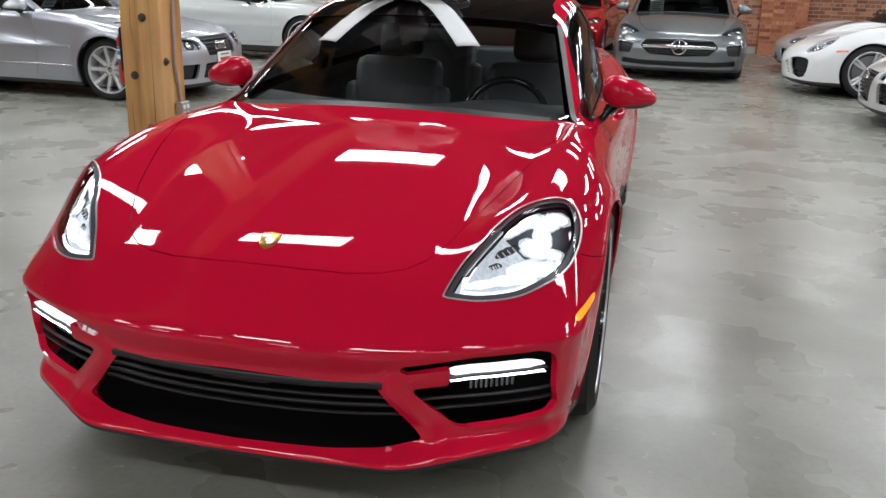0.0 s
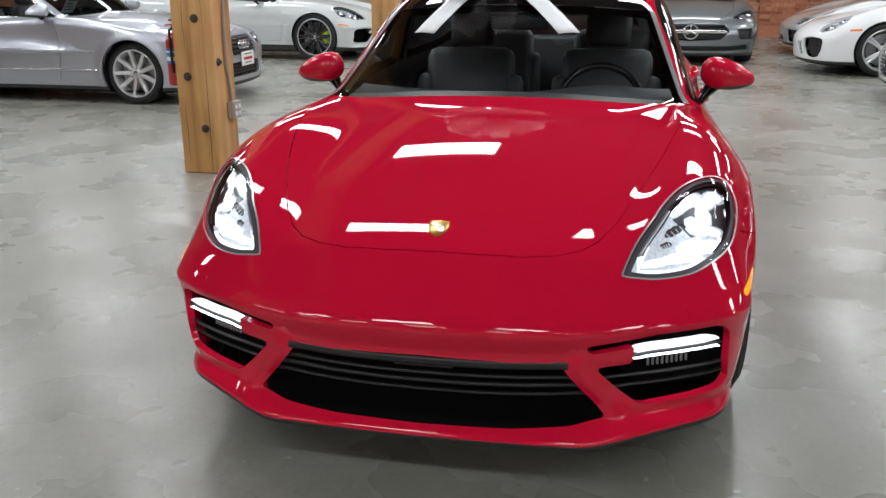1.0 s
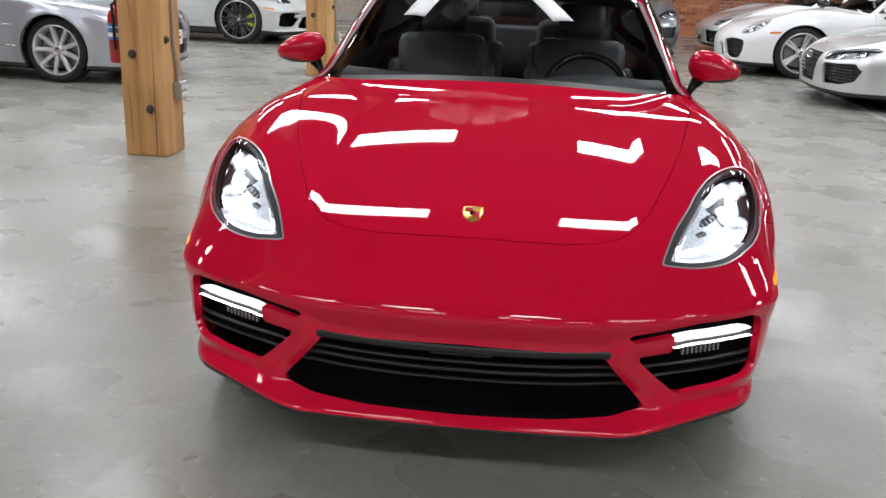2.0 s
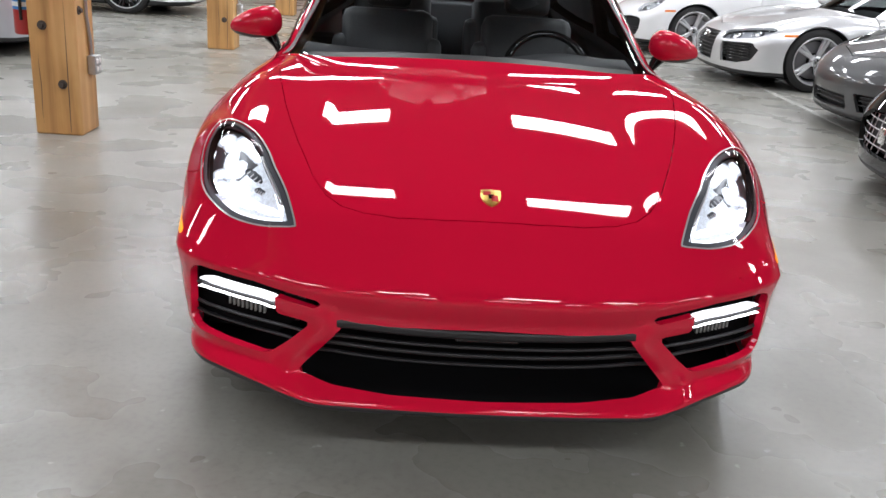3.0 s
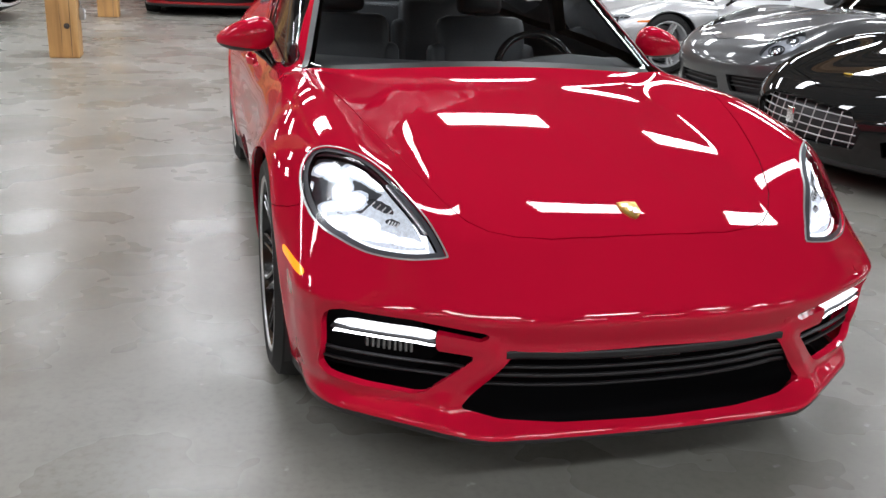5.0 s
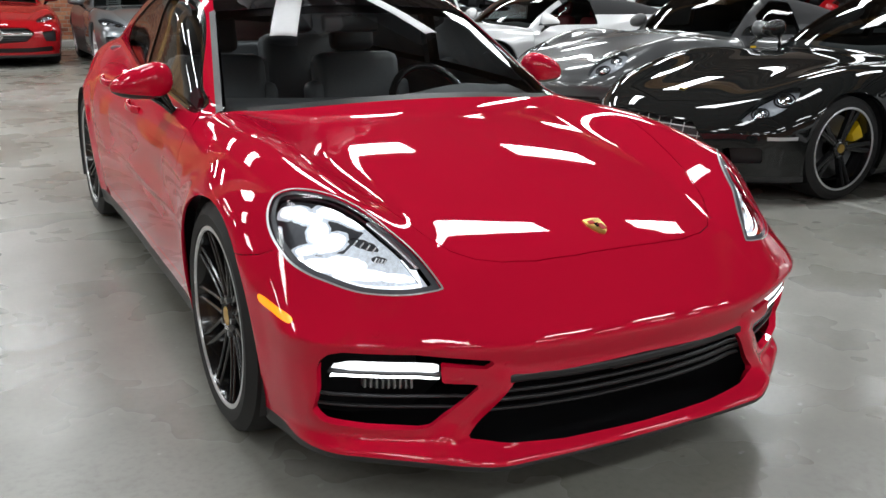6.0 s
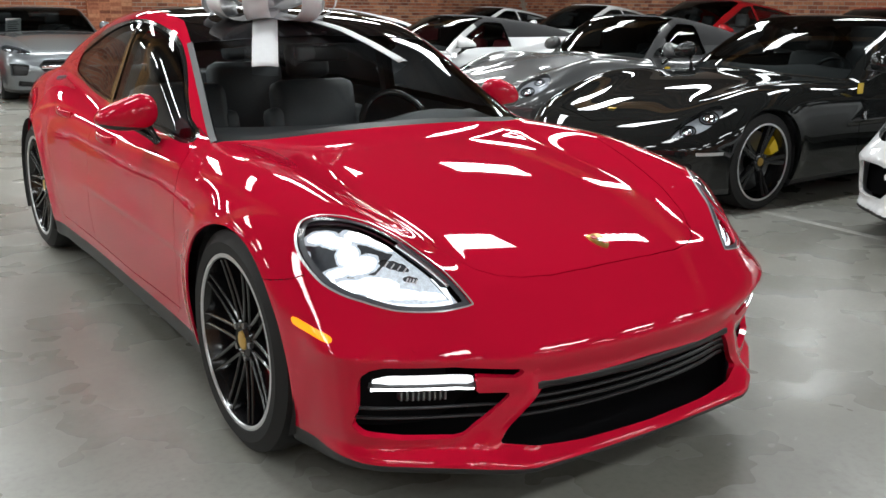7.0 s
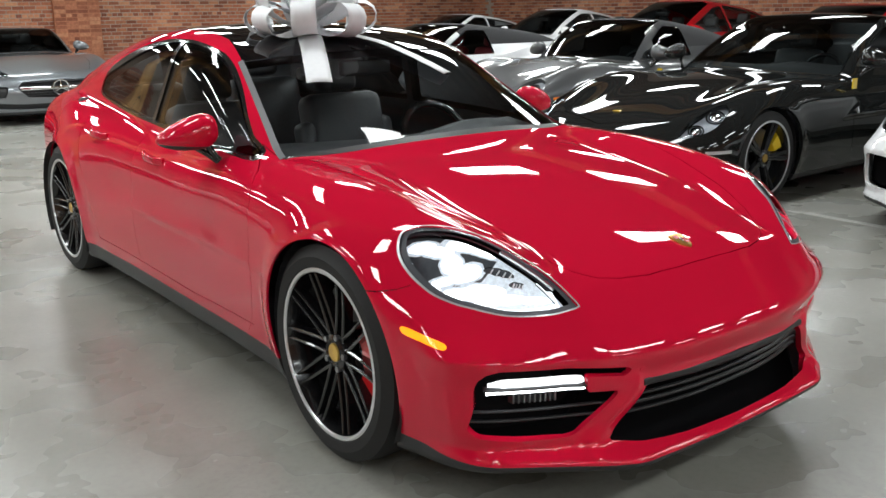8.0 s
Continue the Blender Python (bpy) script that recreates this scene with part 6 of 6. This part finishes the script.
for side in (-1, 1):
    bm = bmesh.new()
    box(bm, side * 0.955 - 0.006, side * 0.955 + 0.006, 1.98, 2.04, 0.78, 0.86, 0.004)
    part("wing_badge", bm, YELLOW_CALIPER, k, "small yellow shield badge")
bm = bmesh.new()
y = 0.42
z = surface_z(f, 0, y)
box(bm, -0.03, 0.03, y - 0.035, y + 0.035, z - 0.004, z + 0.003, 0.003)
part("hood_badge", bm, YELLOW_CALIPER, k, "small yellow hood badge")


def rear_engined(m, label, mat, soft_top=False, big_intakes=False):
    """A rear-engined sports car with oval lamps set high on its wings."""
    s = shape(4.5, 1.30, 0.925, 1.0, 2.45, 0.62, 0.90, 1.62, 2.35, 0.88, 0.92, 3.95, 0.34, 0.255, ((5, "twin"), ALLOY, None), sweep=0.36, power=2.3, swell=0.10, haunch=0.05,
              lamps=[("headlamp", lamp_on_wing(((0.635, 0.235), (0.715, 0.275), (0.80, 0.39), (0.808, 0.50), (0.735, 0.585), (0.63, 0.61), (0.555, 0.575), (0.545, 0.45), (0.60, 0.30))), 0.04)],
              holes=[("intake_backing", opening(((0.40, 0.36), (0.76, 0.38), (0.80, 0.31), (0.74, 0.22), (0.46, 0.22))), 0.06, GRILLE_BLACK),
                     ("intake_backing", opening(((-0.1, 0.33), (0.30, 0.33), (0.34, 0.22), (-0.1, 0.21))), 0.06, GRILLE_BLACK)],
              trim=[("side_marker", plane_loop(((0.56, 0.60), (0.70, 0.61), (0.70, 0.585), (0.56, 0.575)), (1, 2), lambda x, y, z: x > 0.7, 0), AMBER_OFF)])
    if big_intakes:
        s["holes"] = [("intake_backing", opening(((0.40, 0.46), (0.70, 0.48), (0.76, 0.42), (0.70, 0.24), (0.48, 0.23)), 2), 0.07, GRILLE_BLACK),
                      ("intake_backing", opening(((0.22, 0.40), (0.33, 0.42), (0.40, 0.24), (0.30, 0.23))), 0.06, GRILLE_BLACK)]
    if soft_top:
        s["glass"] = [g for g in s["glass"] if g[0] in ("windscreen", "front_side_window")]
        s["trim"].append(("soft_top", lambda x, y, z: np.maximum.reduce([1.0 - z + 0 * x, 2.18 - y + 0.2 * x * x, y - 4.1]), FABRIC))
    ob = car(s, m, label, mat, h=HB)
    f = car_solid(s)
    for side in (-1, 1):
        for z in (0.34, 0.31, 0.275):
            bm = bmesh.new()
            swept(bm, [(side * x, surface_y(f, x, z) + 0.03, z) for x in np.linspace(0.44, 0.80, 7)], rounded(0.02, 0.008))
            part("intake_slat", bm, BLACK_TRIM, ob, smooth=60)
    bars(ob, f, (0.30, 0.26), 0.3, BLACK_TRIM)
    return ob


rear_engined(toward(3.2, 5.78, -90), "slate-grey rear-engined convertible with a black soft top", DARK_GREY, True)
rear_engined(toward(2.42, 11.55, -90), "white rear-engined sports coupe with black air intakes", WHITE, False, True)


def mid_engined(m, label, mat, L, H, edgy, soft_top=False):
    """A low wedge with its cabin well forward."""
    lamps = (((0.40, 0.565), (0.62, 0.625), (0.85, 0.65), (0.87, 0.56), (0.70, 0.515), (0.46, 0.49)) if not edgy else ((0.52, 0.58), (0.78, 0.62), (0.82, 0.56), (0.74, 0.48), (0.54, 0.50)))
    s = shape(L, H, 0.965, 1.0, 2.65, 0.62 if not edgy else 0.56, 0.84, 1.35, 2.25, 0.84, 0.98, 4.0, 0.34, 0.25, ((5, "twin"), ALLOY, None), sweep=0.30, power=2.8, swell=0.08,
              lamps=[("headlamp", lamp_on_face(lamps, 0.4, 3 if not edgy else 0), 0.05)], seat_mat=BURGUNDY if soft_top else CLOTH, mirror_mat=GLOSS_BLACK if edgy else mat,
              holes=[("grille_backing", opening(((-0.1, 0.55), (0.30, 0.55), (0.34, 0.44), (0.27, 0.24), (-0.1, 0.23)) if not edgy else ((-0.1, 0.30), (0.3, 0.30), (0.34, 0.22), (-0.1, 0.2))), 0.06, GRILLE_BLACK),
                     ("intake_backing", opening(((0.48, 0.46), (0.86, 0.49), (0.90, 0.42), (0.86, 0.30), (0.74, 0.26), (0.50, 0.25)) if not edgy else ((0.46, 0.40), (0.86, 0.40), (0.82, 0.20), (0.50, 0.20))), 0.07, GRILLE_BLACK)],
              trim=[("side_marker", plane_loop(((0.60, 0.60), (0.80, 0.61), (0.80, 0.585), (0.60, 0.575)), (1, 2), lambda x, y, z: x > 0.7, 0), AMBER_OFF)])
    if soft_top:
        s["glass"] = [g for g in s["glass"] if g[0] in ("windscreen", "front_side_window")]
        s["trim"].append(("soft_top", lambda x, y, z: np.maximum.reduce([0.98 - z + 0 * x, 2.0 - y + 0.2 * x * x, y - 4.1]), FABRIC))
    ob = car(s, m, label, mat, h=HB)
    f = car_solid(s)
    if not edgy:
        bars(ob, f, (0.52, 0.48, 0.44, 0.40, 0.36, 0.32, 0.28), 0.29, BLACK_TRIM, 0.02)
        emblem(ob, f, 0, 0.50, 0.035, CHROME, "rings")
    for side in (-1, 1):
        for z in (0.45, 0.42, 0.39, 0.36, 0.33, 0.30) if not edgy else (0.34, 0.28):
            bm = bmesh.new()
            swept(bm, [(side * x, surface_y(f, x, z) + 0.025, z) for x in np.linspace(0.52, 0.84, 6)], rounded(0.02, 0.009))
            part("intake_slat", bm, GLOSS_BLACK, ob, smooth=60)
    return ob


mid_engined(toward(2.97, 8.72, -90), "silver mid-engined open sports car with burgundy seats", SILVER, 4.43, 1.25, False, True)
m = toward(2.55, 14.3, -90)
mid_engined(m, "silver wedge-shaped supercar with black door mirrors", SILVER, 4.6, 1.16, True)
price_sheet(-0.3, 1.85, 0.82, m, "")

# second row, by the far wall
s = shape(4.68, 1.53, 0.95, 0.93, 2.8, 0.84, 1.02, 1.35, 2.5, 0.97, 1.10, 4.45, 0.37, 0.26, ((5, "twin"), ALLOY, None), rear_seats=True, sweep=0.3,
          lamps=[("headlamp", lamp_on_wing(((0.52, 0.36), (0.66, 0.36), (0.82, 0.52), (0.82, 0.72), (0.66, 0.60)), 0.6), 0.04)])
car(s, toward(8.5, 9.3, -90), "dark red compact SUV parked by the brick wall", DEEP_RED, h=0.045)
s = shape(4.7, 1.42, 0.92, 0.9, 2.8, 0.74, 0.95, 1.45, 2.55, 0.93, 1.02, 4.2, 0.33, 0.24, ((5, "twin"), ALLOY, None), rear_seats=True)
car(s, toward(8.5, 6.1, -90), "deep red sedan behind the black grand tourer", DEEP_RED, h=0.045)
car(s, toward(8.5, 12.4, -90), "white sports sedan with dark windows", WHITE, h=0.045)
s = shape(4.5, 1.34, 0.92, 0.95, 2.6, 0.70, 0.92, 1.5, 2.5, 0.90, 0.98, 4.2, 0.33, 0.24, ((5, "twin"), ALLOY, None))
car(s, toward(8.5, 15.7, -90), "white coupe with a black roof panel", WHITE, h=0.045)


# ---- bricks, last ----
def brick_box(w, d, h, r):
    """One brick with slightly broken edges."""
    bm = bmesh.new()
    box(bm, -w / 2, w / 2, -d, 0, -h / 2, h / 2)
    for v in bm.verts:
        v.co += Vector((r.uniform(-0.002, 0.002), r.uniform(-0.0015, 0.0015), r.uniform(-0.002, 0.002)))
    me = bpy.data.meshes.new("brick")
    bm.to_mesh(me)
    bm.free()
    return me


def brickwork():
    r = random.Random(11)
    w, h, pitch_x, pitch_z = 0.200, 0.060, 0.212, 0.074
    single = [brick_box(w, 0.009, h, r) for _ in range(6)]
    mat = brick_material("old_brick_single", True)
    for me in single:
        me.materials.append(mat)
    joined = {"wall_north": ([], []), "wall_east": ([], [])}
    count = 0
    for wall, a0, a1, base, thick in (("wall_north", -4.0, WALL_RIGHT, 0.10, 0.0), ("wall_east", 1.5, WALL_BACK - 0.05, 0.0, 0.0), ("wall_north", 2.556, 3.414, 0.10, 0.10)):
        pier = thick > 0
        step = 0.2145 if pier else pitch_x
        for k in range(int(2.55 / pitch_z)):
            z = 0.04 + pitch_z * (k + 0.5) + base
            header = k % 6 == 5
            px = step * (0.5 if header else 1.0)
            u = a0 + (px * 0.5 if k % 2 and not pier else 0.0) + px / 2
            while u < a1 - px / 2 + 0.001:
                length = (w if not header else w * 0.47) * r.uniform(0.97, 1.0)
                if wall == "wall_north" and not pier and 2.68 < u < 3.29:
                    u += px
                    continue
                out = thick + r.uniform(-0.001, 0.002)
                zz = z + r.uniform(-0.002, 0.002)
                if wall == "wall_north" and 1.85 < u < 5.0 and zz < 1.75 and count < 300 and not header:
                    o = bpy.data.objects.new("brick", single[r.randrange(6)])
                    scene.collection.objects.link(o)
                    o.parent = walls[wall]
                    o.matrix_basis = pose(u, WALL_BACK - out, zz)
                    count += 1
                else:
                    vs, fs = joined[wall]
                    b = len(vs)
                    for sx in (-1, 1):
                        for d in (0.0, -0.009):
                            for sz in (-1, 1):
                                p = (u + sx * length / 2, WALL_BACK - out + d, zz + sz * h / 2)
                                vs.append(p if wall == "wall_north" else (WALL_RIGHT - out + d, p[0], p[2]))
                    for q in ((2, 3, 7, 6), (0, 2, 6, 4), (1, 5, 7, 3), (0, 1, 3, 2), (4, 6, 7, 5)):
                        fs.append([b + i for i in q])
                u += px
    mat = brick_material("old_brick_joined", False)
    for wall, (vs, fs) in joined.items():
        me = bpy.data.meshes.new("brick_field")
        me.from_pydata(vs, [], fs)
        me.materials.append(mat)
        bm = bmesh.new()
        bm.from_mesh(me)
        bmesh.ops.recalc_face_normals(bm, faces=bm.faces)
        bm.to_mesh(me)
        bm.free()
        o = new("brick_field", me)
        o.parent = walls[wall]
        tagged(o, kind="stuff")


brickwork()
